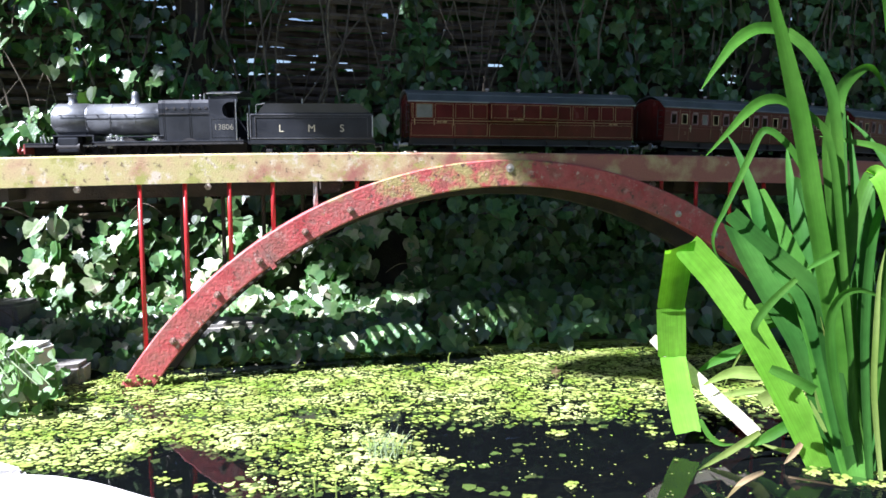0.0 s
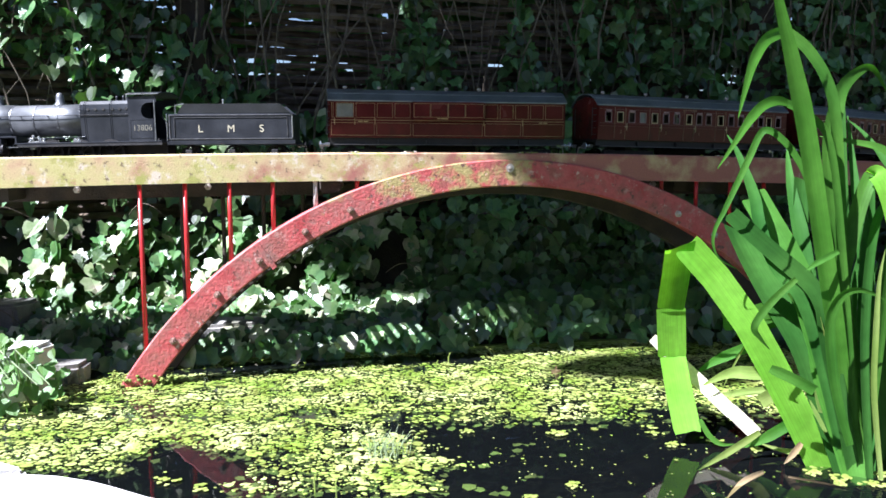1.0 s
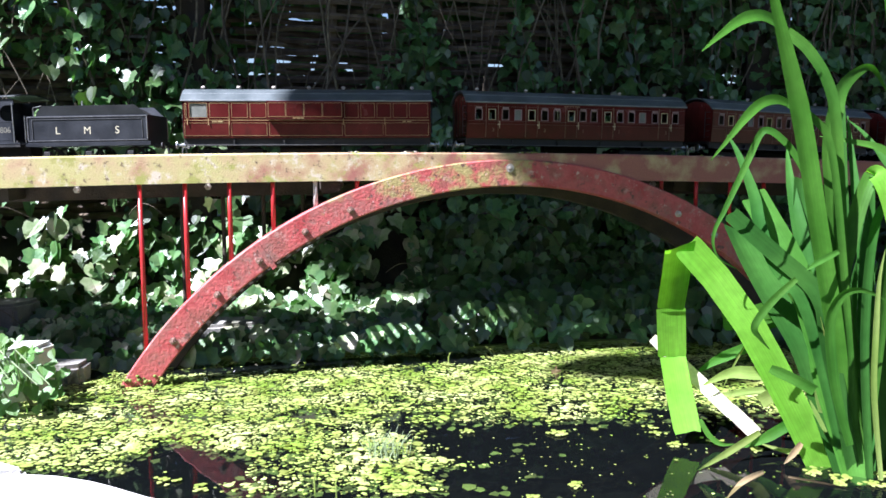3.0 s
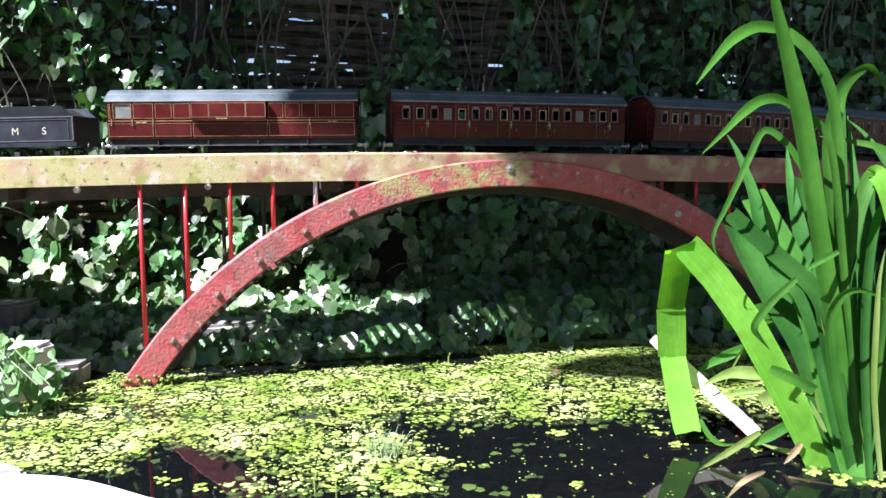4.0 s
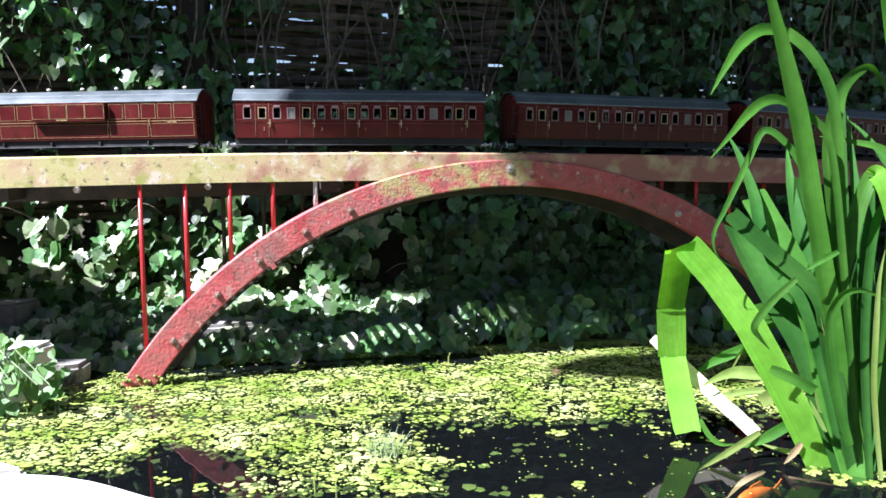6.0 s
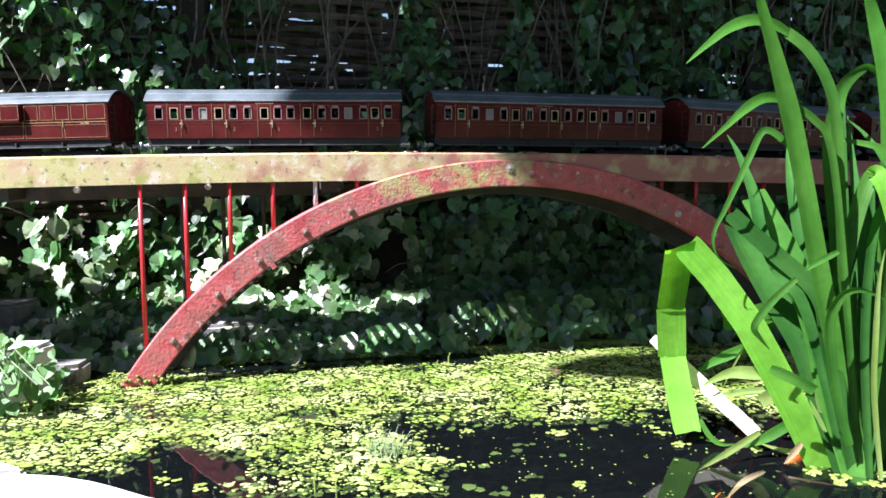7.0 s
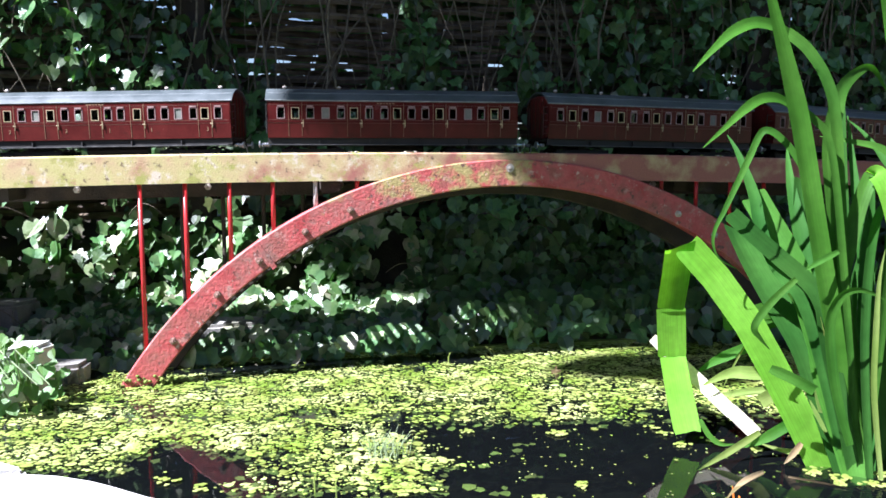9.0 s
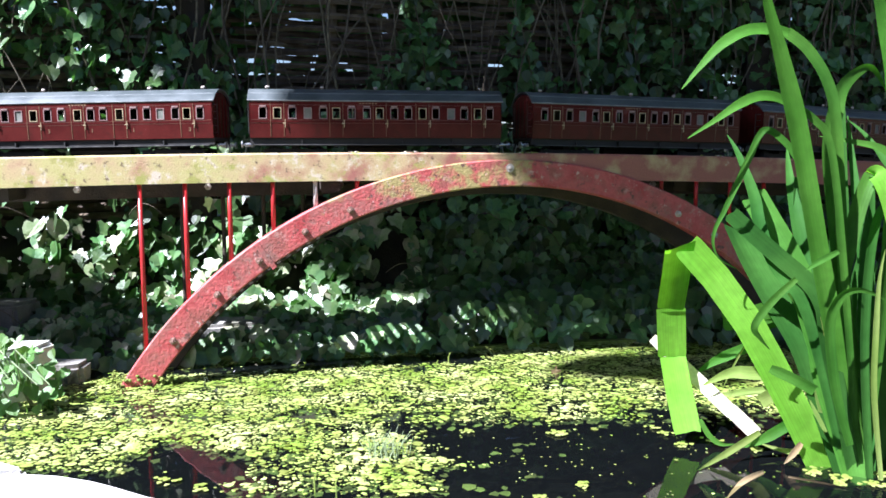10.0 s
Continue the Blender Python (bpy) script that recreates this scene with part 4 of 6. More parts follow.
# mossy board along the far edge of the pond
bm = bmesh.new()
for i in range(40):
    x0, x1 = -0.75 + 0.06 * i, -0.75 + 0.06 * (i + 1)
    ring = [[bm.verts.new((x, far_edge(x) + d, z + 0.0015 * noise.noise((x * 9, d * 50, 3)))) for d, z in ((-0.004, -0.03), (-0.004, 0.006), (0.010, 0.007), (0.010, -0.03))] for x in (x0, x1)]
    for k in range(3):
        bm.faces.new((ring[0][k], ring[0][k + 1], ring[1][k + 1], ring[1][k]))
bmesh.ops.remove_doubles(bm, verts=bm.verts, dist=0.0001)
tagged(part("pond_edging", bm, MOSS), "mossy dark edging board along the pond", "edging", kind="structure")
# earth core of the ivy bank
cols = 60
verts, faces = [], []
prof = [(0.012, -0.05), (0.016, -0.006), (0.035, 0.018), (0.065, 0.024), (0.20, 0.026), (0.32, 0.045), (0.37, 0.15), (0.46, 0.22), (0.62, 0.0)]
for i in range(cols + 1):
    x = -2.2 + 4.4 * i / cols
    for d, z in prof:
        verts.append((x, far_edge(x) + d + 0.03 * noise.noise((x * 5, z * 7, 2)), z + 0.012 * noise.noise((x * 6, d * 9, 5))))
n = len(prof)
for i in range(cols):
    for k in range(n - 1):
        faces.append((i * n + k, (i + 1) * n + k, (i + 1) * n + k + 1, i * n + k + 1))
tagged(raw("earth_bank", verts, faces, SOIL, smooth=True), "steep dark earth bank behind the pond", "bank", kind="structure")

# unseen walls added to block skylight and close the place behind
WALL = material("dark_blocking_wall", [(0.05, 0.055, 0.03), (0.09, 0.085, 0.05)], 0.95, scale=3, fine=60, bump=0.8)
for name, span in (("wall_south", (-7.0, 7.0, -4.7, -4.5)), ("wall_east", (7.0, 7.2, -4.7, 3.5)), ("wall_west", (-7.2, -7.0, -4.7, 3.5))):
    tagged(part(name, boxed(*span, -0.05, 2.2), WALL), "plain dark unseen wall added to block skylight", "wall", kind="structure")

# ---- woven hazel fence ----
fence = empty("wattle_fence", pose(0, 1.86, 0, 0, 0, 10.8), "weathered woven hazel hurdle fence behind ivy", "fence")
rnd = random.Random(11)
stakes = [-2.6 + 0.235 * k for k in range(23)]
for x in stakes:
    bm = bmesh.new()
    rod(bm, (x, 0, 0.0), (x + rnd.uniform(-0.01, 0.01), 0, 1.5 + rnd.uniform(-0.04, 0.04)), 0.014, 8, 0.011)
    part("stake", bm, WATTLE, fence)
z = 0.06
row = 0
while z < 1.42:
    pts = []
    for i in range(141):
        x = -2.6 + 5.17 * i / 140
        ph = (x + 2.6) / 0.235 * math.pi + (math.pi if row % 2 else 0)
        pts.append((x, 0.017 * math.cos(ph), z + 0.009 * noise.noise((x * 2.5, row * 0.35, 0)) + 0.004 * noise.noise((x * 2.5, row * 3.1, 7)) + 0.004 * noise.noise((x * 11, row, 4))))
    thick = rnd.uniform(0.0060, 0.0085)
    # two hurdles with a narrow gap between them
    west, east = [p for p in pts if p[0] < -0.53], [p for p in pts if p[0] > -0.50]
    for run in (west + [(-0.522, *west[-1][1:])], [(-0.508, *east[0][1:])] + east):
        v, f = tube(run, thick, 5)
        raw("hazel_rod", v, f, WATTLE, fence)
    z += rnd.choice((0.0105, 0.0115, 0.0125, 0.0135, 0.0165))
    row += 1
for x, w in ((-0.52, 0.03), (0.75, 0.03)):
    post = tagged(part("fence_post", boxed(x - w, x + w, 1.79 + 0.19 * x - 0.02, 1.79 + 0.19 * x + 0.025, 0.0, 1.55, bevel=0.004), DARK_WOOD), "dark weathered square timber fence post", "post")

# ---- ivy ----
HALF_LEAF = [(0.0, 0.0, 0.0), (0.24, -0.10, 0.05), (0.50, 0.06, 0.10), (0.40, 0.30, 0.08), (0.47, 0.52, 0.09), (0.22, 0.62, 0.05), (0.0, 1.0, -0.06), (0.0, 0.5, -0.02)]
ROUND_LEAF = [(0.0, 0.0, 0.0), (0.22, -0.06, 0.05), (0.42, 0.10, 0.10), (0.47, 0.36, 0.11), (0.38, 0.62, 0.08), (0.18, 0.86, 0.03), (0.0, 1.0, -0.06), (0.0, 0.5, -0.02)]


def leaf_shape(half):
    v = list(half) + [(-x, y, z) for x, y, z in half[1:6]]
    right = [(0, 1, 7), (1, 2, 7), (2, 3, 7), (3, 4, 7), (4, 5, 7), (5, 6, 7)]
    left = [(0, 7, 8), (8, 7, 9), (9, 7, 10), (10, 7, 11), (11, 7, 12), (12, 7, 6)]
    return np.array(v), right + left


SHAPES = [leaf_shape(HALF_LEAF), leaf_shape(ROUND_LEAF), leaf_shape(HALF_LEAF), leaf_shape(HALF_LEAF)]


def leaf_pose(p, normal, tip, size):
    n = Vector(normal).normalized()
    t = Vector(tip)
    t = (t - n * t.dot(n)).normalized()
    s = t.cross(n)
    return Matrix.Translation(p) @ Matrix((s, t, n)).transposed().to_4x4() @ Matrix.Diagonal((size, size, size, 1))


def join_leaves(name, poses, mat, label, category, shapes=SHAPES, seed=1, parent=None):
    r = random.Random(seed)
    vs, fs, count = [], [], 0
    for m in poses:
        v, f = r.choice(shapes)
        a = np.array(m)
        vs.append(v @ a[:3, :3].T + a[:3, 3])
        fs += [tuple(k + count for k in q) for q in f]
        count += len(v)
    ob = raw(name, np.concatenate(vs).tolist(), fs, mat, parent, smooth=False)
    return tagged(ob, label, category, kind="stuff")


BANK = [(0.0, 0.0), (0.018, 0.030), (0.035, 0.050), (0.13, 0.056), (0.22, 0.074), (0.30, 0.12), (0.34, 0.23), (0.35, 0.42)]


def hedge_face(x, z):
    """How far back the foliage stands at a height: a low bank, then the upright hedge."""
    for (d0, z0), (d1, z1) in zip(BANK, BANK[1:]):
        if z <= z1:
            return far_edge(x) + d0 + (d1 - d0) * (z - z0) / (z1 - z0)
    return far_edge(x) + 0.35 + 0.05 * (z - 0.42)


rnd = random.Random(21)
low_ivy, high_ivy = [], []
while len(low_ivy) < 11500:
    x, s = rnd.uniform(-1.5, 1.6), rnd.choice((0, 1, 2, 3, 3, 4, 4, 4, 5, 5, 5, 6, 6)) + 0.999 * rnd.random()
    k = int(s)
    z = BANK[k][1] + (BANK[k + 1][1] - BANK[k][1]) * (s - k) 
    back = BANK[k][0] + (BANK[k + 1][0] - BANK[k][0]) * (s - k)
    if noise.noise((x * 4.5, z * 6, 3)) < -0.55 or noise.noise((x * 15, z * 17, 13)) < -0.32:
        continue
    y = far_edge(x) + back + rnd.uniform(-0.04, 0.05) + 0.03 * noise.noise((x * 5, z * 5, 9))
    low = min(1.0, max(0.0, (0.06 - x) / 0.16)) * min(1.0, max(0.0, (0.26 - z) / 0.12))
    z = z * (1 - 0.62 * low) + 0.035 * low * max(0.0, noise.noise((x * 15, y * 15, 6))) + rnd.uniform(0.004, 0.045 - 0.022 * low)
    nrm = (rnd.gauss(-0.15, 0.45), -1, rnd.gauss(0.55, 0.5))
    low_ivy.append(leaf_pose((x, y, z), nrm, (rnd.gauss(0, 0.5), -0.2, -1), rnd.choice((0.016, 0.022, 0.028, 0.034, 0.040, 0.046))))
while len(high_ivy) < 9600:
    x, z = rnd.uniform(-1.6, 1.8), rnd.uniform(0.34, 1.05)
    thick = noise.noise((x * 2.6, z * 2.2, 7)) + 0.45 * noise.noise((x * 9, z * 7, 1))
    want = -0.12 if x < -0.1 else -0.5
    if z > 0.8:
        want -= 0.2
    if thick < want or (abs(x + 0.513) < 0.018 and z > 0.64):
        continue
    y = hedge_face(x, z) + rnd.uniform(-0.03, 0.09) - 0.05 * max(0, thick)
    nrm = (rnd.gauss(-0.1, 0.8), -1, rnd.gauss(0.5, 0.7))
    high_ivy.append(leaf_pose((x, y, z), nrm, (rnd.gauss(0, 0.6), -0.2, -1), rnd.choice((0.014, 0.02, 0.026, 0.032, 0.04))))
bank_ivy = empty("ivy_bank", Matrix.Identity(4), "glossy green ivy covering the bank below the bridge", "ivy")
hedge_ivy = empty("ivy_hedge", Matrix.Identity(4), "dense dark ivy hedge growing over a wattle fence", "hedge")
for owner, poses, seed in ((bank_ivy, low_ivy, 5), (hedge_ivy, high_ivy, 6)):
    order = list(poses)
    random.Random(seed).shuffle(order)
    order.sort(key=lambda m: abs(m.translation.x + 0.1) > 0.85)
    meshes = []
    for v, f in SHAPES:
        me = bpy.data.meshes.new("leaf")
        me.from_pydata(v.tolist(), [], f)
        me.materials.append(IVY_ONE)
        meshes.append(me)
    for k, m in enumerate(order[:290]):
        ob = new("leaf", meshes[k % 4])
        ob.parent = owner
        ob.matrix_basis = m
    rest = order[290:]
    # every fourth leaf left of the arch is painted as if sunlit
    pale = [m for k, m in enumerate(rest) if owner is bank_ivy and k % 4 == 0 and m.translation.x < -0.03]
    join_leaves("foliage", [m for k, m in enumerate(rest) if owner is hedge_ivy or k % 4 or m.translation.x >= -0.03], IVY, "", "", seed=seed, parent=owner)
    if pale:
        join_leaves("sunlit_foliage", pale, SUNLIT_IVY, "pale ivy leaves with strong sun put into their colour", "", seed=seed, parent=owner)

# shrubs on the far side of the fence
rnd = random.Random(91)
behind = []
while len(behind) < 6500:
    x, z = rnd.uniform(-2.2, 2.4), rnd.uniform(0.1, 1.5)
    if noise.noise((x * 3.5, z * 4, 12)) > 0.27 or (-0.75 < x < -0.61 and z > 0.5) or (-0.9 < x < -0.25 and z > 0.45 and rnd.random() < 0.5):
        continue
    behind.append(leaf_pose((x, 2.02 + 0.19 * x + rnd.uniform(0, 0.25), z), (rnd.gauss(0, 0.5), -1, rnd.gauss(0.3, 0.5)), (rnd.gauss(0, 1), 0, -1), rnd.uniform(0.05, 0.085)))
shrub = empty("shrub", Matrix.Identity(4), "dark leafy shrub growing behind the fence", "shrub")
v, f = tube([(0, 2.6, 0.05), (0.05, 2.55, 0.6), (0.2, 2.4, 1.2)], 0.03, 7, 0.5)
raw("trunk", v, f, STEM, shrub)
join_leaves("foliage", behind, IVY, "", "", [leaf_shape(ROUND_LEAF)], 9, shrub)

# bare stems climbing in front of the fence
rnd = random.Random(33)
vs, fs = [], []
for k in range(190):
    x, y0 = rnd.uniform(-1.4, 1.5), rnd.uniform(0.33, 0.42)
    z, lean = rnd.uniform(0.25, 0.5), rnd.gauss(0, 0.14)
    path = []
    for i in range(14):
        path.append((x, far_edge(x) + y0 + 0.02 * noise.noise((x * 8, z * 8, k)), z))
        x += lean * 0.05 + 0.045 * noise.noise((k * 1.7, z * 5, 2))
        z += rnd.uniform(0.035, 0.06)
    v, f = tube(path, rnd.choice((0.001, 0.0014, 0.002, 0.003)), 5, 0.6)
    if k < 45:
        raw("stem", v, f, STEM, hedge_ivy)
    else:
        fs += [tuple(q + len(vs) for q in g) for g in f]
        vs += v
tagged(raw("stem_tangle", vs, fs, STEM, hedge_ivy), kind="stuff")
# bramble runners arching out of the bank
for k in range(26):
    x, z = rnd.uniform(-0.9, 0.9), rnd.uniform(0.05, 0.26)
    d, path = rnd.choice((-1, 1)), []
    for i in range(10):
        t = i / 9
        path.append((x + d * 0.09 * t, hedge_face(x, z) - 0.03 - 0.03 * math.sin(t * 3), z + 0.05 * math.sin(t * 2.6) - 0.05 * t))
    v, f = tube(path, 0.001, 5, 0.6)
    raw("runner", v, f, STEM, bank_ivy)

# ---- unseen tree, added so its crown shades the hedge and half the bridge ----
tree = empty("shade_tree", pose(-1.4, 3.4, 0.05), "unseen leafy tree added to shade the hedge and bridge", "tree")
v, f = tube([(0, 0, 0), (0.05, -0.05, 0.8), (-0.05, -0.15, 1.7), (0.0, -0.5, 2.5), (-0.1, -1.2, 3.0)], 0.16, 12, 0.45)
raw("trunk", v, f, STEM, tree, smooth=True)
rnd = random.Random(8)
for k in range(14):
    a, b = rnd.uniform(-2.0, 3.6), rnd.uniform(-4.0, 0.3)
    v, f = tube([(-0.05, -0.4 - 0.05 * k, 2.2 + 0.05 * k), (a * 0.4, -0.5 + b * 0.4, 2.8), (a * 0.8, b * 0.85, 3.05), (a, b, 3.1)], 0.05, 7, 0.25)
    raw("limb", v, f, STEM, tree, smooth=True)


def shades(x, y):
    """Plan of the crown at three metres' height, cut to give the wanted shade."""
    wob = 0.05 * noise.noise((x * 2.2, y * 2.2, 0))
    if x < -5.0 or x > 2.8 or y > 4.4:
        return False
    if x < -2.72 + wob and -0.07 + wob < y < 0.02 + wob:
        return True
    if y > 0.58 and noise.noise((x * 5, y * 5, 21)) > (0.12 if x < -1.6 else 0.4):
        return False
    return y > (0.54 if x > -2.55 else 0.64) + wob or (x > -2.12 + wob + 0.3 * (0.4 - y) and y > 0.27 + wob) or (x > -2.28 + wob and y > 0.37 + wob) or (x > -1.98 + wob and y > 0.155 + wob) or (x > -1.70 + wob and y > -0.06 + wob) or (x > -1.86 + wob and -0.10 < y < -0.03)


crown = []
while len(crown) < 21000:
    x, y = rnd.uniform(-5.0, 2.8), rnd.uniform(-0.15, 4.4)
    if not shades(x, y):
        continue
    z = rnd.uniform(2.97, 3.13)
    near = y < 1.5
    if not near and rnd.random() < 0.6:
        continue
    crown.append(leaf_pose((x + 1.4, y - 3.4, z), (rnd.gauss(0, 0.35) - 0.3, rnd.gauss(0, 0.35), 1), (rnd.gauss(0, 1), rnd.gauss(0, 1), 0), rnd.uniform(0.09, 0.15)))
ob = join_leaves("crown", crown, IVY, "", "", [leaf_shape(ROUND_LEAF)], 3, tree)

def stone(name, outline, z0, z1, mat, label, category="stone", rough=0.004, seed=0):
    r = random.Random(seed)
    bm = prism(bmesh.new(), outline, "Z", z0, z1)
    bmesh.ops.bevel(bm, geom=list(bm.edges), offset=min(0.006, (z1 - z0) * 0.2), segments=2, affect="EDGES")
    bmesh.ops.subdivide_edges(bm, edges=[e for e in bm.edges if e.calc_length() > 0.03], cuts=3, use_grid_fill=True)
    for v in bm.verts:
        v.co += Vector((noise.noise(v.co * 30), noise.noise(v.co * 30 + Vector((5, 0, 0))), noise.noise(v.co * 30 + Vector((0, 7, 0))))) * rough
    return tagged(part(name, bm, mat), label, category, "" if name == "stump" else "edging stones round the pond")


# ---- duckweed ----


def cover(x, y):
    """How densely the weed covers the pond, 0 to 1."""
    n1 = noise.noise((x * 5, y * 8, 11)) * 0.4 + noise.noise((x * 13, y * 26, 4)) * 0.55 + noise.noise((x * 40, y * 60, 8)) * 0.3
    far = (y - 1.0 - 0.05 * noise.noise((x * 7, y * 9, 31))) / 0.10
    left = max(min((-0.17 - x) / 0.06, (y - 0.885 + 0.25 * (x + 0.2)) / 0.03), min((-0.33 - x) / 0.05, (y - 0.825) / 0.02))
    mid = min((x + 0.24) / 0.05, (0.03 - x + 0.06 * noise.noise((x * 9, y * 14, 17))) / 0.13, (y - 0.775) / 0.03)
    d = max(min(0.68, far), min(0.8, left), min(0.62, mid))
    if d < -0.25:
        return 0.0015
    d = d + n1 * 1.25 - 0.05
    if y > 1.10:
        d += 0.12
    if x < 0.12 and 0.025 < far_edge(x) - y < 0.085:
        d -= 0.75 * min(1.0, (0.12 - x) / 0.1)
    return max(0.0015, min(1.0, d))


rnd = random.Random(77)
pads, faces, count = [], [], 0
made = 0
while made < 23500:
    x, y = rnd.uniform(-0.62, 0.62), rnd.uniform(0.72, 1.46)
    if not in_pond(x, y) or y > far_edge(x) - 0.003 or rnd.random() > cover(x, y):
        continue
    made += 1
    big = rnd.random() < 0.11 and cover(x, y) > 0.2
    r = rnd.uniform(0.0032, 0.0062) if big else rnd.uniform(0.0010, 0.0030)
    a0, z = rnd.uniform(0, 6.3), rnd.uniform(0.0006, 0.0022)
    sx, tilt = rnd.uniform(0.75, 1.25), rnd.gauss(0, 0.10)
    n = 7 if big else 5
    pads.append((x, y, z + 0.0006))
    for k in range(n):
        a = a0 + 6.2832 * k / n
        rr = r * rnd.uniform(0.75, 1.2)
        pads.append((x + rr * sx * math.cos(a), y + rr * math.sin(a), max(0.0004, z + tilt * rr * math.cos(a))))
    faces += [(count, count + 1 + k, count + 1 + (k + 1) % n) for k in range(n)]
    count += n + 1
for k in range(320):
    x, y, r, a0 = rnd.uniform(-0.22, 0.46), rnd.uniform(0.72, 1.02), rnd.uniform(0.0007, 0.0017), rnd.uniform(0, 6.3)
    pads += [(x + r * math.cos(a0 + 1.2566 * j), y + r * math.sin(a0 + 1.2566 * j), 0.0009) for j in range(5)]
    faces.append(tuple(count + j for j in range(5)))
    count += 5
tagged(raw("duckweed", pads, faces, WEED), "bright green duckweed floating on the pond", "duckweed", kind="stuff")


# soft green growth just under the surface
mats, faces, count, made = [], [], 0, 0
rnd = random.Random(78)
while made < 6500:
    x, y = rnd.uniform(-0.62, 0.62), rnd.uniform(0.74, 1.46)
    if not in_pond(x, y) or y > far_edge(x) - 0.004 or rnd.random() > cover(x, y) * 1.3 + 0.25 * max(0.0, noise.noise((x * 6, y * 9, 40))) * (x < 0.12 or y > 0.98):
        continue
    made += 1
    r, a0, z = rnd.uniform(0.003, 0.009), rnd.uniform(0, 6.3), rnd.uniform(-0.009, -0.002)
    ring = [rnd.uniform(0.5, 1.2) * r for k in range(6)]
    mats += [(x + q * math.cos(a0 + 1.0472 * k), y + q * math.sin(a0 + 1.0472 * k), z + rnd.uniform(-0.001, 0.001)) for k, q in enumerate(ring)]
    faces.append(tuple(count + k for k in range(6)))
    count += 6
tagged(raw("submerged_weed", mats, faces, SUNK_WEED), "dull green weed growing just under the surface", "water weed", kind="stuff")
stump = stone("stump", [(0.174, 1.237), (0.190, 1.238), (0.189, 1.251), (0.175, 1.250)], -0.03, 0.012, BROWN_BLADE, "small brown wooden stump standing in the duckweed", "stump", 0.001, 12)


def floating_clump(x, y, size, seed):
    r = random.Random(seed)
    e = empty("duckweed_clump", pose(x, y, 0.0012), "loose yellow-green clump of floating duckweed", "duckweed", "floating clumps on open water")
    for k in range(13):
        bm = bmesh.new()
        c = Vector((r.gauss(0, size * 0.55), r.gauss(0, size * 0.42), r.uniform(0, 0.001)))
        n = 8
        ring = [bm.verts.new(c + Vector((size * 0.27 * r.uniform(0.6, 1.25) * math.cos(6.283 * j / n), size * 0.27 * r.uniform(0.6, 1.25) * math.sin(6.283 * j / n), 0))) for j in range(n)]
        top = [bm.verts.new(v.co * 1.0 + Vector((0, 0, 0.0008))) for v in ring]
        bm.faces.new(top)
        for j in range(n):
            bm.faces.new((ring[j], ring[(j + 1) % n], top[(j + 1) % n], top[j]))
        part("frond", bm, WEED, e)
    return e


CLUMPS = [(floating_clump(x, y, s, k), x, y, drift) for k, (x, y, s, drift) in enumerate((
    (0.142, 0.960, 0.013, 0.0), (0.134, 0.797, 0.010, 0.012), (0.262, 0.958, 0.009, 0.014), (0.275, 0.918, 0.010, 0.012), (0.262, 0.98, 0.008, 0.004),
    (-0.045, 0.785, 0.012, 0.008), (0.03, 0.965, 0.008, 0.0), (-0.295, 0.81, 0.011, 0.0), (-0.255, 0.790, 0.010, 0.0), (-0.062, 0.93, 0.011, 0.0), (0.09, 0.77, 0.008, 0.01),
    (0.405, 0.835, 0.011, 0.0), (0.43, 0.815, 0.012, 0.0), (0.455, 0.80, 0.011, 0.0), (0.475, 0.825, 0.012, 0.0), (0.42, 0.80, 0.009, 0.0), (0.37, 0.90, 0.010, 0.0), (0.33, 0.93, 0.009, 0.0)))]
# feathery water weed standing out of the surface, and two thin shoots
tuft = empty("water_weed", pose(-0.067, 0.885, 0), "pale feathery tuft of water weed in the pond", "water plant")
rnd = random.Random(5)
for k in range(46):
    a, l = rnd.uniform(0, 6.28), rnd.uniform(0.012, 0.034)
    b = Vector((rnd.gauss(0, 0.012), rnd.gauss(0, 0.008), -0.004))
    v, f = tube([b, b + Vector((0.2 * l * math.cos(a), 0.2 * l * math.sin(a), 0.6 * l)), b + Vector((0.55 * l * math.cos(a), 0.5 * l * math.sin(a), l))], 0.0007, 4, 0.3)
    raw("frond", v, f, PALE_WEED, tuft)
for x, y, h in ((-0.132, 0.785, 0.022), (-0.110, 0.785, 0.016), (-0.14, 1.16, 0.02), (0.01, 1.30, 0.02), (-0.01, 1.27, 0.015)):
    v, f = tube([(x, y, -0.01), (x - 0.001, y, h * 0.6), (x + 0.002, y, h)], 0.0011, 5, 0.5)
    tagged(raw("shoot", v, f, WEED), "thin green shoot rising from the pond", "water plant")

# ---- stones at the pond's edge ----


stone("paving_slab", [(-0.9, 0.97), (-0.60, 0.875), (-0.447, 0.812), (-0.437, 0.800), (-0.9, 0.660)], -0.02, 0.018, STONE, "pale sunlit paving slab at the pond edge", "paving slab", 0.002, 1)
stone("paving_slab", [(-0.457, 0.782), (-0.43, 0.792), (-0.356, 0.767), (-0.258, 0.714), (-0.10, 0.60), (0.0, 0.42), (-0.5, 0.30), (-0.95, 0.62)], -0.02, 0.020, STONE, "large pale sunlit paving slab, chipped at its edge", "paving slab", 0.002, 2)
stone("edging_block", [(-0.80, 1.16), (-0.575, 1.17), (-0.552, 1.185), (-0.558, 1.225), (-0.80, 1.24)], -0.03, 0.030, GREY_STONE, "grey stone block beside the arch foot", "stone", 0.004, 3)
stone("edging_block", [(-0.95, 1.05), (-0.62, 1.075), (-0.578, 1.10), (-0.574, 1.150), (-0.95, 1.155)], -0.03, 0.075, STONE, "pale stone block overgrown with ivy", "stone", 0.004, 4)
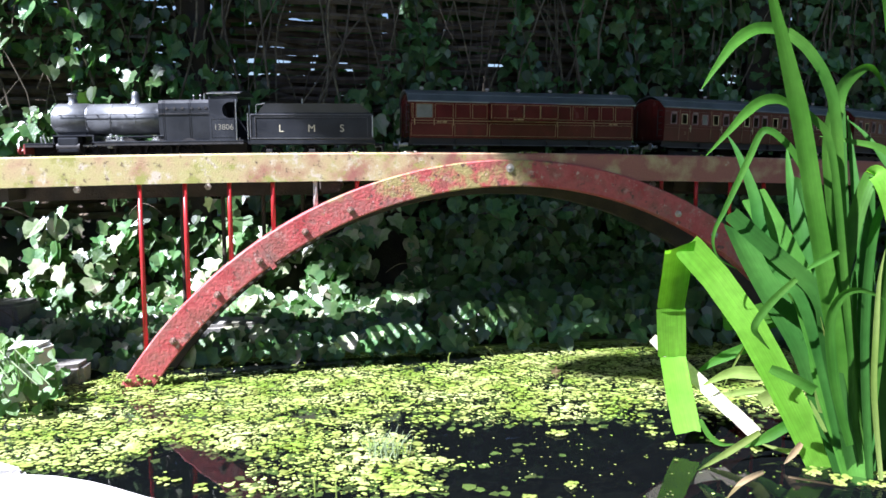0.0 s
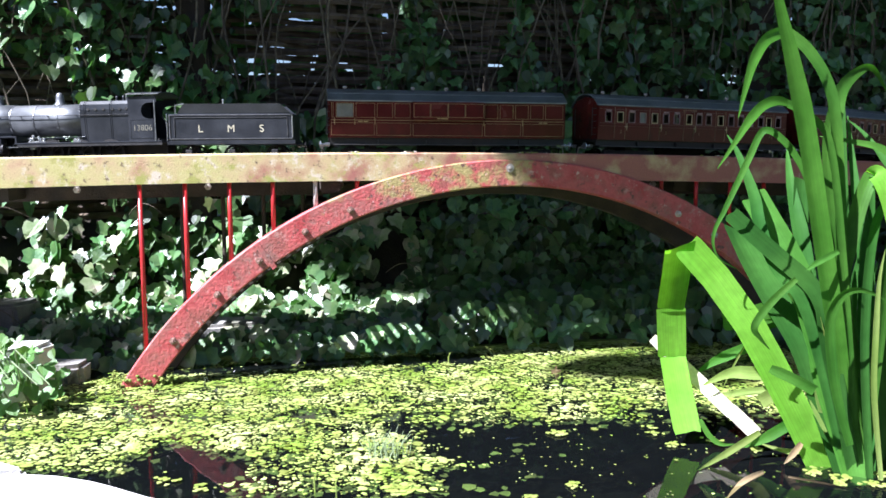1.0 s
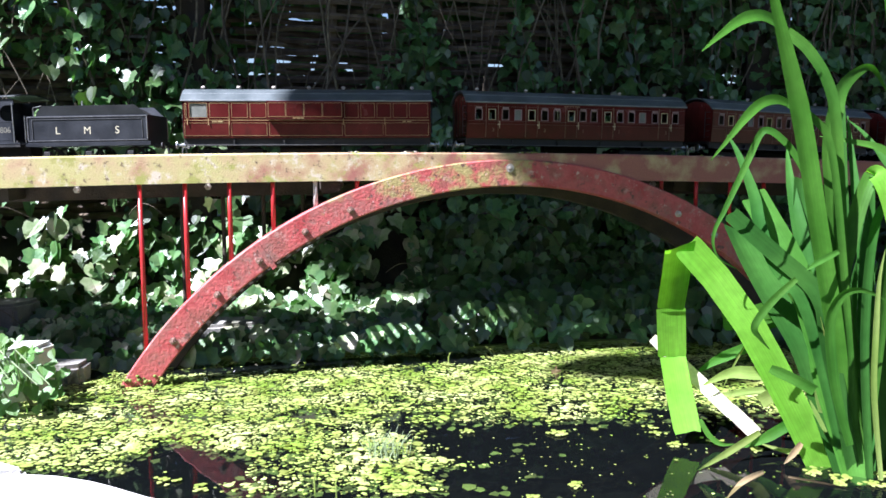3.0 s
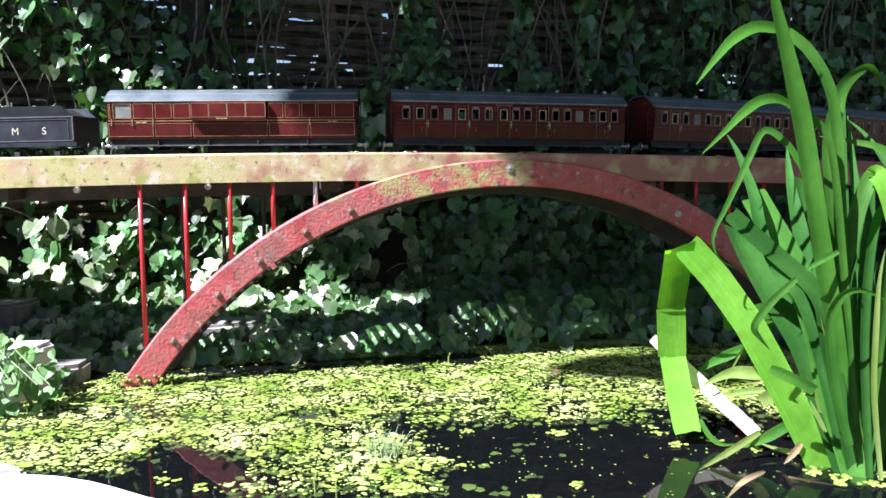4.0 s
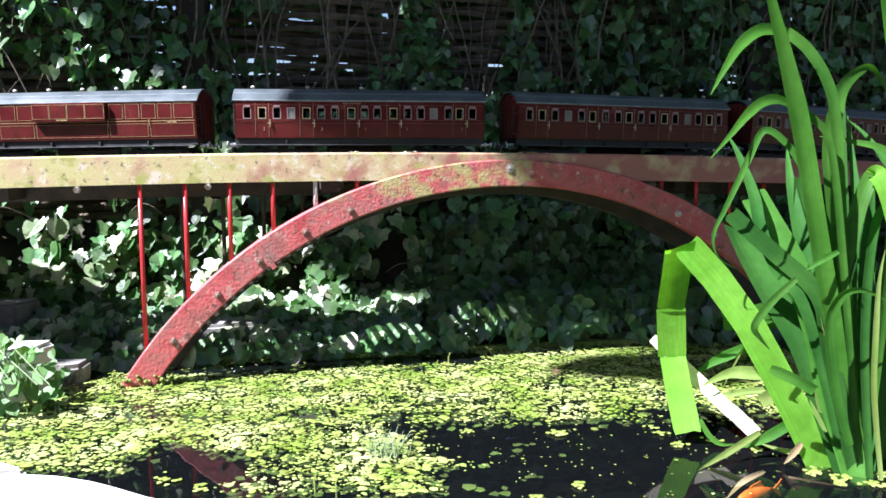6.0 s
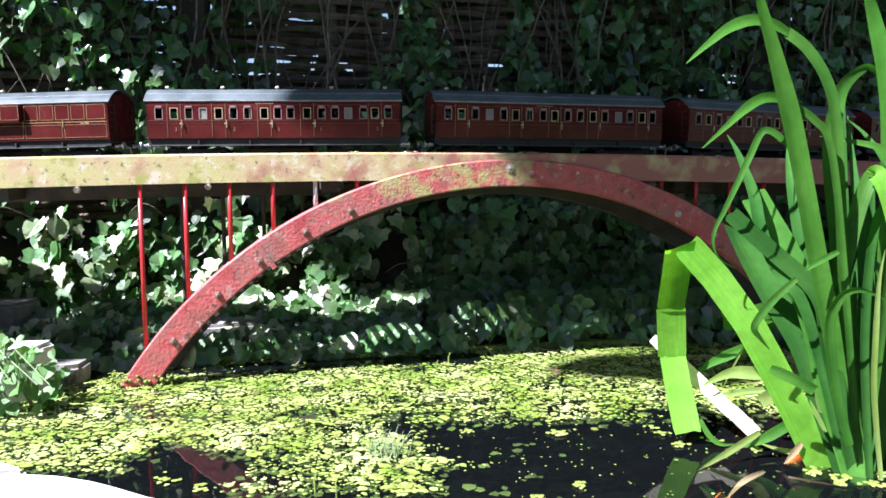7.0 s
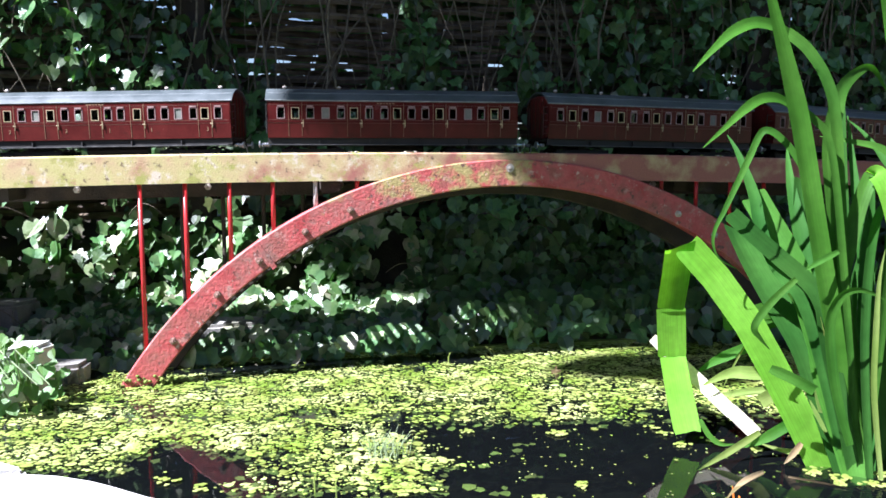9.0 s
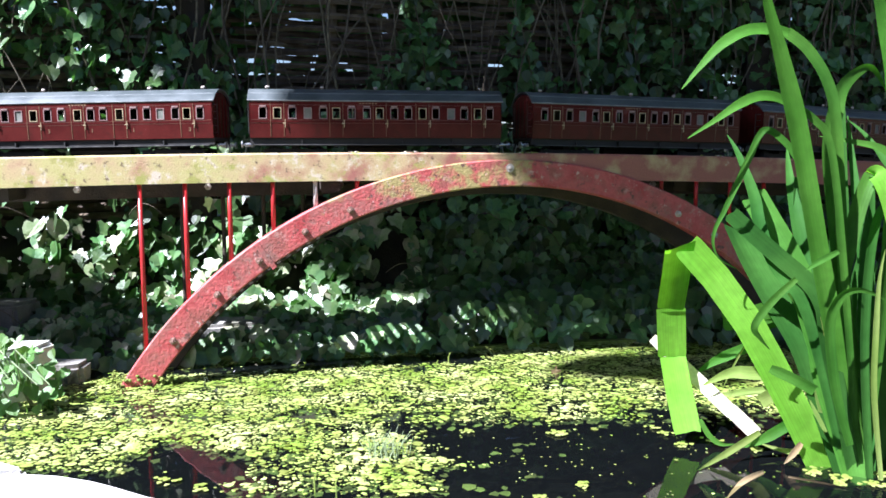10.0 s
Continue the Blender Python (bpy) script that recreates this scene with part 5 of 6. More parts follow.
stone("ledge_stone", [(-0.44, 1.375), (-0.335, 1.40), (-0.33, 1.46), (-0.45, 1.45)], 0.0, 0.051, GREY_STONE, "small pale ledge stone in the bank", "stone", 0.004, 5)
stone("abutment", [(-1.5, 1.10), (-1.0, 1.12), (-1.0, 1.60), (-1.5, 1.55)], -0.03, 0.28, DULL_STONE, "dark concrete bridge abutment behind ivy", "abutment", 0.004, 6)
stone("kerb_stone", [(-1.1, 1.36), (-0.76, 1.385), (-0.755, 1.47), (-1.1, 1.45)], -0.03, 0.085, DULL_STONE, "dark weathered concrete kerb behind the pond", "stone", 0.004, 8)
stone("abutment", [(1.05, 1.50), (1.6, 1.60), (1.6, 1.80), (1.05, 1.72)], -0.03, 0.28, DULL_STONE, "dark concrete bridge abutment behind ivy", "abutment", 0.004, 7)
# sprig of young ivy over the left stones
rnd = random.Random(50)
sprig = empty("ivy_sprig", pose(-0.585, 1.075, 0.02), "sunlit pale green ivy sprig trailing over stones", "ivy", "")
me = bpy.data.meshes.new("leaf")
me.from_pydata(SHAPES[1][0].tolist(), [], SHAPES[1][1])
me.materials.append(YOUNG)
for k in range(170):
    ob = new("leaf", me)
    ob.parent = sprig
    x = rnd.uniform(-0.13, 0.055)
    ob.matrix_basis = leaf_pose((x, rnd.uniform(-0.08, 0.03), rnd.uniform(-0.018, 0.080) - 0.5 * max(0, x)), (rnd.gauss(-0.1, 0.5), -0.8, rnd.gauss(0.6, 0.4)), (rnd.gauss(0.3, 0.7), -0.4, -0.8), rnd.uniform(0.010, 0.026))
for k in range(9):
    x = rnd.uniform(-0.10, 0.06)
    v, f = tube([(x, 0, -0.02), (x + 0.01, -0.05, 0.03), (x + rnd.uniform(-0.01, 0.04), -0.06, 0.075), (x + rnd.uniform(0.0, 0.06), -0.07, 0.03)], 0.0014, 5, 0.6)
    raw("stem", v, f, PALE_WEED, sprig)

# ---- yellow flag iris at the near edge ----
BASE = Vector((0.44, 0.84, 0))
iris = empty("flag_iris", pose(*BASE), "tall bright green flag iris growing in the pond", "plant")


def blade(points, width, mat, twist=0, blunt=False, fold=0.25, name="leaf", pivot=None, kinked=False, skew=0.0):
    """A long leaf along a smooth path, folded along its midrib, widest in its middle."""
    pts = [Vector(p) for p in points]
    path = []
    for i in range(len(pts) - 1):
        p0, p1, p2, p3 = pts[max(i - 1, 0)], pts[i], pts[i + 1], pts[min(i + 2, len(pts) - 1)]
        for k in range(8):
            t = k / 8
            if kinked:
                path.append(p1.lerp(p2, t))
                continue
            path.append(0.5 * (2 * p1 + (p2 - p0) * t + (2 * p0 - 5 * p1 + 4 * p2 - p3) * t * t + (3 * p1 - p0 - 3 * p2 + p3) * t ** 3))
    path.append(pts[-1])
    n = len(path)
    o = Vector(pivot) if pivot is not None else BASE
    verts, faces = [], []
    for i, p in enumerate(path):
        s = i / (n - 1)
        d = (path[min(i + 1, n - 1)] - path[max(i - 1, 0)]).normalized()
        side = d.cross(Vector((0.12, 1, 0.05))).normalized()
        side.rotate(Matrix.Rotation(math.radians(twist * (0.4 + 0.6 * s)), 3, d))
        up = side.cross(d)
        w = width / 2 * (1.0 if kinked else min(1.0, 0.72 + 1.2 * s))
        if not blunt:
            w *= max(0.04, min(1.0, (1 - s) * 2.2)) ** 0.8
        elif i == n - 1:
            w *= 0.93
        for q, lift in ((-1, 0), (-0.5, 0.55), (0, 1), (0.5, 0.55), (1, 0)):
            ragged = 0.0 if not (blunt and i == n - 1) else 0.15 * width * noise.noise((q * 7, width * 900, s))
            verts.append(p - o + side * (q * w) + up * (fold * w * lift) + d * (ragged + (skew * q * w if i == 0 else 0.0)))
        if i:
            for k in range(4):
                a = (i - 1) * 5 + k
                faces.append((a, a + 1, a + 6, a + 5))
    ob = raw(name, verts, faces, mat, iris, smooth=True)
    layer = ob.data.uv_layers.new(name="UVMap")
    for loop in ob.data.loops:
        layer.data[loop.index].uv = ((loop.vertex_index % 5) / 4 + width * 40, (loop.vertex_index // 5) / n)
    if pivot is not None:
        ob.location = o - BASE
    return ob


def leaf(points, width, mat, twist=0, blunt=False, fold=0.25, kinked=False, skew=0.0):
    return blade(points, width if kinked else width * 0.82, mat, twist, blunt, fold, kinked=kinked, skew=skew)


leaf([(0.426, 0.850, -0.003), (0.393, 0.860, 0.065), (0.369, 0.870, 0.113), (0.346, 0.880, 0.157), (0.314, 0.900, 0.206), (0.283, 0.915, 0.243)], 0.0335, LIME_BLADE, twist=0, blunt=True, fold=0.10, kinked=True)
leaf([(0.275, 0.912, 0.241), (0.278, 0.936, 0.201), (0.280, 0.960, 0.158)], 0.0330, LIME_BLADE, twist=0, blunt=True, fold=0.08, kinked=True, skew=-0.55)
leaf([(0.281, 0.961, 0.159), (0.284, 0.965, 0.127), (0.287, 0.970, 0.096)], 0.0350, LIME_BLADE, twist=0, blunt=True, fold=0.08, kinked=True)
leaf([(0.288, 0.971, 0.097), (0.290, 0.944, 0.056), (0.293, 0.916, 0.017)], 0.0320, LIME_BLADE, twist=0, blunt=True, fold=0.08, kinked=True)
leaf([(0.465, 0.834, -0.008), (0.458, 0.879, 0.140), (0.466, 0.925, 0.297), (0.479, 0.970, 0.408)], 0.0204, DEEP_SHADE_BLADE, twist=15, blunt=True, fold=0.25)
leaf([(0.475, 0.834, -0.008), (0.478, 0.871, 0.109), (0.487, 0.907, 0.233), (0.491, 0.944, 0.310), (0.495, 0.980, 0.395)], 0.0205, DEEP_SHADE_BLADE, twist=-15, blunt=False, fold=0.25)
leaf([(0.456, 0.834, -0.008), (0.441, 0.846, 0.147), (0.428, 0.858, 0.270), (0.423, 0.870, 0.349), (0.432, 0.882, 0.393), (0.445, 0.894, 0.421), (0.468, 0.906, 0.440), (0.490, 0.918, 0.444), (0.515, 0.930, 0.418)], 0.0223, BLADE, twist=10, blunt=False, fold=0.25)
leaf([(0.460, 0.819, -0.008), (0.457, 0.841, 0.148), (0.473, 0.863, 0.269), (0.508, 0.885, 0.312), (0.499, 0.906, 0.346), (0.490, 0.928, 0.371), (0.480, 0.950, 0.389)], 0.0139, DEEP_SHADE_BLADE, twist=20, blunt=False, fold=0.25)
leaf([(0.462, 0.834, -0.008), (0.476, 0.843, 0.148), (0.490, 0.853, 0.313), (0.480, 0.862, 0.350), (0.441, 0.871, 0.362), (0.415, 0.880, 0.367)], 0.0127, BLADE, twist=30, blunt=False, fold=0.25)
leaf([(0.450, 0.834, -0.008), (0.420, 0.866, 0.143), (0.410, 0.897, 0.247), (0.408, 0.929, 0.310), (0.414, 0.960, 0.356)], 0.0211, DEEP_SHADE_BLADE, twist=-10, blunt=False, fold=0.25)
leaf([(0.450, 0.834, -0.008), (0.428, 0.853, 0.114), (0.408, 0.873, 0.193), (0.409, 0.892, 0.222), (0.413, 0.911, 0.265), (0.420, 0.930, 0.320)], 0.0231, DEEP_SHADE_BLADE, twist=12, blunt=True, fold=0.25)
leaf([(0.444, 0.834, -0.008), (0.428, 0.861, 0.066), (0.412, 0.889, 0.131), (0.388, 0.916, 0.182), (0.370, 0.943, 0.225), (0.359, 0.970, 0.262)], 0.0440, DEEP_SHADE_BLADE, twist=38, blunt=True, fold=0.25)
leaf([(0.456, 0.834, -0.008), (0.443, 0.863, 0.040), (0.435, 0.892, 0.090), (0.418, 0.921, 0.157), (0.398, 0.950, 0.214)], 0.0435, DEEP_SHADE_BLADE, twist=10, blunt=False, fold=0.25)
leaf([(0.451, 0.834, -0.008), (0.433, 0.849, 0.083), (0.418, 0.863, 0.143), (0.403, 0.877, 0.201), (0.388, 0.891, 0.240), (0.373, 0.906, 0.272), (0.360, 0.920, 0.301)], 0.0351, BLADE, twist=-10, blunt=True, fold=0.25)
leaf([(0.444, 0.834, -0.008), (0.397, 0.848, 0.172), (0.365, 0.862, 0.226), (0.352, 0.875, 0.268), (0.350, 0.889, 0.299), (0.343, 0.903, 0.330), (0.337, 0.916, 0.353), (0.331, 0.930, 0.370)], 0.0169, DEEP_SHADE_BLADE, twist=10, blunt=False, fold=0.25)
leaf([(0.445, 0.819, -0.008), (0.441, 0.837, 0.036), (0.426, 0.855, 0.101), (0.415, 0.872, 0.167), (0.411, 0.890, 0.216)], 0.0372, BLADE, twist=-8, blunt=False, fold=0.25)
leaf([(0.449, 0.827, -0.008), (0.432, 0.833, 0.075), (0.416, 0.839, 0.149), (0.411, 0.845, 0.185), (0.397, 0.851, 0.209), (0.368, 0.858, 0.235), (0.338, 0.864, 0.262), (0.317, 0.870, 0.282)], 0.0236, DEEP_SHADE_BLADE, twist=18, blunt=True, fold=0.25)
leaf([(0.456, 0.834, -0.008), (0.440, 0.843, 0.135), (0.431, 0.852, 0.209), (0.429, 0.861, 0.251), (0.434, 0.870, 0.289)], 0.0148, DEEP_SHADE_BLADE, twist=-10, blunt=True, fold=0.25)
leaf([(0.465, 0.834, -0.008), (0.440, 0.838, 0.086), (0.420, 0.842, 0.148), (0.426, 0.845, 0.197), (0.436, 0.849, 0.237), (0.444, 0.853, 0.270), (0.455, 0.856, 0.307), (0.465, 0.860, 0.326)], 0.0199, BLADE, twist=-20, blunt=True, fold=0.25)
leaf([(0.463, 0.858, 0.325), (0.465, 0.851, 0.326), (0.472, 0.844, 0.310), (0.480, 0.837, 0.277), (0.488, 0.830, 0.230)], 0.0235, LIME_BLADE, twist=0, blunt=True, fold=0.15)
leaf([(0.444, 0.834, -0.008), (0.401, 0.836, 0.241), (0.387, 0.838, 0.313), (0.370, 0.840, 0.348), (0.355, 0.842, 0.365), (0.344, 0.844, 0.372), (0.336, 0.846, 0.368), (0.326, 0.848, 0.343), (0.314, 0.850, 0.313), (0.303, 0.852, 0.286), (0.295, 0.854, 0.267), (0.294, 0.856, 0.250), (0.303, 0.858, 0.233), (0.327, 0.860, 0.220)], 0.0089, BLADE, twist=10, blunt=False, fold=0.25)
leaf([(0.438, 0.910, 0.196), (0.423, 0.919, 0.179), (0.401, 0.927, 0.166), (0.371, 0.936, 0.154), (0.340, 0.945, 0.148)], 0.0323, BLADE, twist=8, blunt=True, fold=0.12)
leaf([(0.364, 0.950, 0.129), (0.380, 0.940, 0.140), (0.399, 0.930, 0.149)], 0.0213, BLADE, twist=30, blunt=True, fold=0.10)
leaf([(0.413, 0.820, 0.246), (0.392, 0.817, 0.236), (0.378, 0.815, 0.227)], 0.0078, BLADE, twist=20, blunt=False, fold=0.25)
leaf([(0.368, 0.815, 0.218), (0.350, 0.818, 0.199), (0.337, 0.821, 0.181), (0.330, 0.824, 0.164), (0.338, 0.827, 0.152), (0.350, 0.830, 0.139)], 0.0100, BLADE, twist=15, blunt=False, fold=0.25)
leaf([(0.344, 0.812, 0.123), (0.365, 0.808, 0.114), (0.389, 0.805, 0.101)], 0.0141, BLADE, twist=0, blunt=True, fold=0.30)
leaf([(0.400, 0.970, 0.115), (0.375, 0.977, 0.103), (0.345, 0.983, 0.087), (0.324, 0.990, 0.069)], 0.0162, BLADE, twist=20, blunt=False, fold=0.25)
leaf([(0.406, 0.900, 0.091), (0.376, 0.917, 0.089), (0.347, 0.933, 0.085), (0.320, 0.950, 0.065)], 0.0193, PALE_BLADE, twist=12, blunt=False, fold=0.25)
leaf([(0.413, 0.930, 0.066), (0.374, 0.950, 0.057), (0.319, 0.970, 0.040)], 0.0108, PALE_BLADE, twist=20, blunt=False, fold=0.25)
leaf([(0.396, 0.900, 0.078), (0.388, 0.910, 0.065), (0.379, 0.920, 0.053)], 0.0190, PALE_BLADE, twist=30, blunt=True, fold=0.20)
leaf([(0.367, 0.900, 0.127), (0.373, 0.900, 0.108), (0.384, 0.900, 0.078), (0.398, 0.900, 0.040)], 0.0063, PALE_BLADE, twist=0, blunt=False, fold=0.25)
leaf([(0.370, 0.950, 0.115), (0.358, 0.950, 0.092), (0.344, 0.950, 0.060)], 0.0033, PALE_BLADE, twist=0, blunt=False, fold=0.25)
leaf([(0.275, 1.020, 0.109), (0.316, 0.985, 0.071), (0.350, 0.930, 0.037)], 0.0205, DEAD_BLADE, twist=0, blunt=True, fold=0.12)
leaf([(0.341, 0.925, 0.047), (0.351, 0.905, 0.037), (0.363, 0.888, 0.025)], 0.0200, DEAD_BLADE, twist=-15, blunt=True, fold=0.12)
leaf([(0.362, 0.875, 0.032), (0.326, 0.863, 0.015), (0.285, 0.850, -0.003)], 0.0098, PALE_BLADE, twist=15, blunt=False, fold=0.25)
leaf([(0.308, 0.920, 0.032), (0.317, 0.913, 0.015), (0.330, 0.907, 0.006), (0.345, 0.900, 0.009)], 0.0079, BLADE, twist=0, blunt=False, fold=0.25)
leaf([(0.411, 0.870, 0.052), (0.389, 0.872, 0.039), (0.365, 0.873, 0.024), (0.345, 0.875, 0.014)], 0.0152, BLADE, twist=25, blunt=False, fold=0.25)
leaf([(0.430, 0.870, 0.017), (0.401, 0.880, 0.007), (0.369, 0.890, 0.013)], 0.0077, PALE_BLADE, twist=40, blunt=False, fold=0.25)
leaf([(0.400, 0.853, 0.027), (0.390, 0.849, 0.017), (0.378, 0.845, 0.006)], 0.0096, BROWN_BLADE, twist=0, blunt=False, fold=0.25)
leaf([(0.370, 0.815, 0.004), (0.414, 0.800, 0.000), (0.460, 0.785, -0.006)], 0.0049, BROWN_BLADE, twist=60, blunt=False, fold=0.25)
leaf([(0.352, 0.835, 0.001), (0.319, 0.807, 0.002), (0.291, 0.780, -0.006)], 0.0070, BROWN_BLADE, twist=70, blunt=False, fold=0.25)
leaf([(0.439, 0.860, 0.034), (0.425, 0.860, 0.080), (0.420, 0.860, 0.112)], 0.0240, PALE_BLADE, twist=10, blunt=False, fold=0.25)
leaf([(0.453, 0.855, 0.016), (0.439, 0.853, 0.063), (0.432, 0.850, 0.093)], 0.0149, BROWN_BLADE, twist=-10, blunt=False, fold=0.25)
leaf([(0.457, 0.845, 0.014), (0.439, 0.843, 0.071), (0.423, 0.842, 0.120), (0.407, 0.840, 0.173)], 0.0059, PALE_BLADE, twist=0, blunt=False, fold=0.25)
leaf([(0.420, 0.840, 0.044), (0.409, 0.840, 0.064), (0.400, 0.840, 0.081)], 0.0059, PALE_BLADE, twist=0, blunt=False, fold=0.25)
leaf([(0.486, 0.860, -0.022), (0.473, 0.863, 0.066), (0.459, 0.867, 0.130), (0.453, 0.870, 0.180)], 0.0196, BLADE, twist=10, blunt=False, fold=0.25)
leaf([(0.474, 0.850, -0.018), (0.457, 0.853, 0.069), (0.443, 0.857, 0.119), (0.434, 0.860, 0.169)], 0.0179, BLADE, twist=-15, blunt=False, fold=0.25)
leaf([(0.502, 0.870, -0.026), (0.490, 0.877, 0.075), (0.481, 0.883, 0.165), (0.483, 0.890, 0.248)], 0.0184, BLADE, twist=15, blunt=False, fold=0.25)
leaf([(0.518, 0.880, -0.034), (0.510, 0.883, 0.073), (0.502, 0.887, 0.177), (0.504, 0.890, 0.267)], 0.0200, BLADE, twist=-10, blunt=False, fold=0.25)
leaf([(0.461, 0.800, 0.006), (0.448, 0.800, 0.098), (0.446, 0.800, 0.158), (0.446, 0.800, 0.217), (0.450, 0.800, 0.250)], 0.0077, PALE_BLADE, twist=0, blunt=False, fold=0.25)
leaf([(0.434, 0.815, 0.038), (0.416, 0.813, 0.094), (0.406, 0.811, 0.143), (0.403, 0.809, 0.174), (0.408, 0.806, 0.195), (0.418, 0.804, 0.206), (0.434, 0.802, 0.207), (0.458, 0.800, 0.196)], 0.0141, BLADE, twist=15, blunt=False, fold=0.25)
leaf([(0.462, 0.834, -0.008), (0.437, 0.839, 0.149), (0.423, 0.843, 0.301), (0.415, 0.847, 0.388), (0.405, 0.851, 0.427), (0.386, 0.856, 0.458), (0.365, 0.860, 0.476)], 0.0155, BLADE, twist=15, blunt=True, fold=0.25)
leaf([(0.456, 0.834, -0.008), (0.428, 0.833, 0.211), (0.406, 0.832, 0.349), (0.385, 0.831, 0.383), (0.355, 0.830, 0.400)], 0.0101, BLADE, twist=10, blunt=True, fold=0.25)
rnd = random.Random(64)
for k in range(7):
    lean, h = rnd.uniform(-0.05, 0.35), rnd.uniform(0.20, 0.36)
    foot = Vector((rnd.uniform(0.455, 0.53), rnd.uniform(0.90, 0.97), -0.01))
    mid = foot + Vector((lean * h * 0.30, 0.02, h * 0.55))
    top = foot + Vector((lean * h * 0.75, 0.03, h))
    leaf([foot, mid, top], rnd.uniform(0.016, 0.024), DEEP_SHADE_BLADE, twist=rnd.randint(-40, 40), fold=0.3)
# leaves that sway in the wind, each turning about its own joint
P_MAIN, P_ARCH, P_LOW, P_TALL = (0.451, 0.840, 0.0), (0.3671, 0.860, 0.4753), (0.3565, 0.830, 0.3998), (0.505, 0.900, 0.0)
main_leaf = blade([(0.451, 0.84, -0.001), (0.424, 0.833, 0.138), (0.397, 0.827, 0.254), (0.369, 0.82, 0.372), (0.346, 0.813, 0.445), (0.326, 0.807, 0.504), (0.314, 0.8, 0.555)], 0.0205, SUNLIT_BLADE, 12, False, 0.3, "leaf", P_MAIN)
arch_tip = blade([(0.3671, 0.860, 0.4753), (0.3483, 0.860, 0.4806), (0.3225, 0.860, 0.4812), (0.2965, 0.860, 0.4695), (0.2733, 0.860, 0.4483), (0.2512, 0.860, 0.4246)], 0.0125, SUNLIT_BLADE, 25, False, 0.2, "leaf", P_ARCH)
low_tip = blade([(0.3565, 0.830, 0.3998), (0.3422, 0.830, 0.4062), (0.3235, 0.830, 0.4062), (0.3035, 0.830, 0.3975), (0.2801, 0.830, 0.3819), (0.2514, 0.830, 0.3634)], 0.0105, SUNLIT_BLADE, 20, False, 0.2, "leaf", P_LOW)
tall_leaf = blade([(0.505, 0.9, -0.02), (0.511, 0.9, 0.201), (0.505, 0.9, 0.394), (0.481, 0.9, 0.493), (0.460, 0.9, 0.555)], 0.024, SUNLIT_BLADE, -10, False, 0.3, "leaf", P_TALL)

# ---- goldfish ----
ORANGE = material("orange_scales", [(0.65, 0.12, 0.015), (0.8, 0.2, 0.03)], 0.35, scale=60, fine=500)


def goldfish(label):
    fish = empty("goldfish", pose(0.36, 0.80, -0.02), label, "fish", "goldfish of the pond")
    bm = bmesh.new()
    rings = []
    for x, w, h in ((-0.030, 0.0012, 0.003), (-0.022, 0.003, 0.005), (-0.010, 0.0055, 0.009), (0.004, 0.0068, 0.0105), (0.016, 0.006, 0.0088), (0.025, 0.004, 0.0055), (0.030, 0.0015, 0.002)):
        rings.append([bm.verts.new((x, w * math.cos(6.2832 * k / 12), h * math.sin(6.2832 * k / 12))) for k in range(12)])
    for a, b in zip(rings, rings[1:]):
        for k in range(12):
            bm.faces.new((a[k], a[(k + 1) % 12], b[(k + 1) % 12], b[k]))
    bm.faces.new(rings[0])
    bm.faces.new(rings[-1])
    part("body", bm, ORANGE, fish, smooth=True)
    for nm, outline in (("tail_fin", [(-0.029, 0.0), (-0.046, 0.011), (-0.041, 0.0), (-0.046, -0.011)]), ("dorsal_fin", [(-0.014, 0.008), (-0.008, 0.016), (0.008, 0.013), (0.012, 0.009)])):
        part(nm, prism(bmesh.new(), outline, "Y", -0.0005, 0.0005), ORANGE, fish)
    for s in (-1, 1):
        part("pectoral_fin", prism(bmesh.new(), [(0.012, -0.004), (0.002, -0.012), (0.006, -0.003)], "Y", s * 0.006 - 0.0004, s * 0.006 + 0.0004), ORANGE, fish)
    fish.scale = (0.95, 0.95, 0.95)
    return fish


FIRST_FISH = goldfish("orange goldfish just below the water's surface")
SECOND_FISH = goldfish("red-orange goldfish swimming beside the iris stems")


def travelled(t):
    for (a, p), (b, q) in zip(RUN, RUN[1:]):
        if t <= b:
            return p + (q - p) * (t - a) / (b - a)
    return RUN[-1][1]


# where the tip of the arching leaf hangs, across and down from its joint, in metres
ARCH_TIP = [(0, -0.095, 0.054), (0.5, -0.098, 0.055), (1, -0.043, 0.046), (1.5, -0.080, 0.064), (2, -0.094, 0.052), (2.5, -0.080, 0.005), (3.2, -0.095, 0.03), (4, -0.102, 0.052), (4.5, -0.087, 0.036), (5, -0.045, 0.068), (5.5, -0.062, 0.060), (6.2, -0.09, 0.05), (7, -0.115, 0.034), (7.5, -0.115, 0.034), (8, -0.090, 0.060), (8.5, -0.083, 0.030), (9, -0.106, 0.040), (9.5, -0.11, 0.05), (10, -0.117, 0.062)]
LOW_TIP = [(0, -0.086, 0.050), (0.5, -0.082, 0.052), (1, -0.071, 0.055), (1.5, -0.077, 0.053), (2, -0.089, 0.047), (2.5, -0.072, 0.050), (3.2, -0.083, 0.050), (4, -0.090, 0.049), (4.5, -0.082, 0.051), (5, -0.075, 0.054), (5.5, -0.074, 0.053), (6.2, -0.083, 0.047), (7, -0.090, 0.043), (7.5, -0.090, 0.040), (8, -0.084, 0.046), (8.5, -0.086, 0.044), (9, -0.089, 0.042), (9.5, -0.098, 0.039), (10, -0.106, 0.038)]
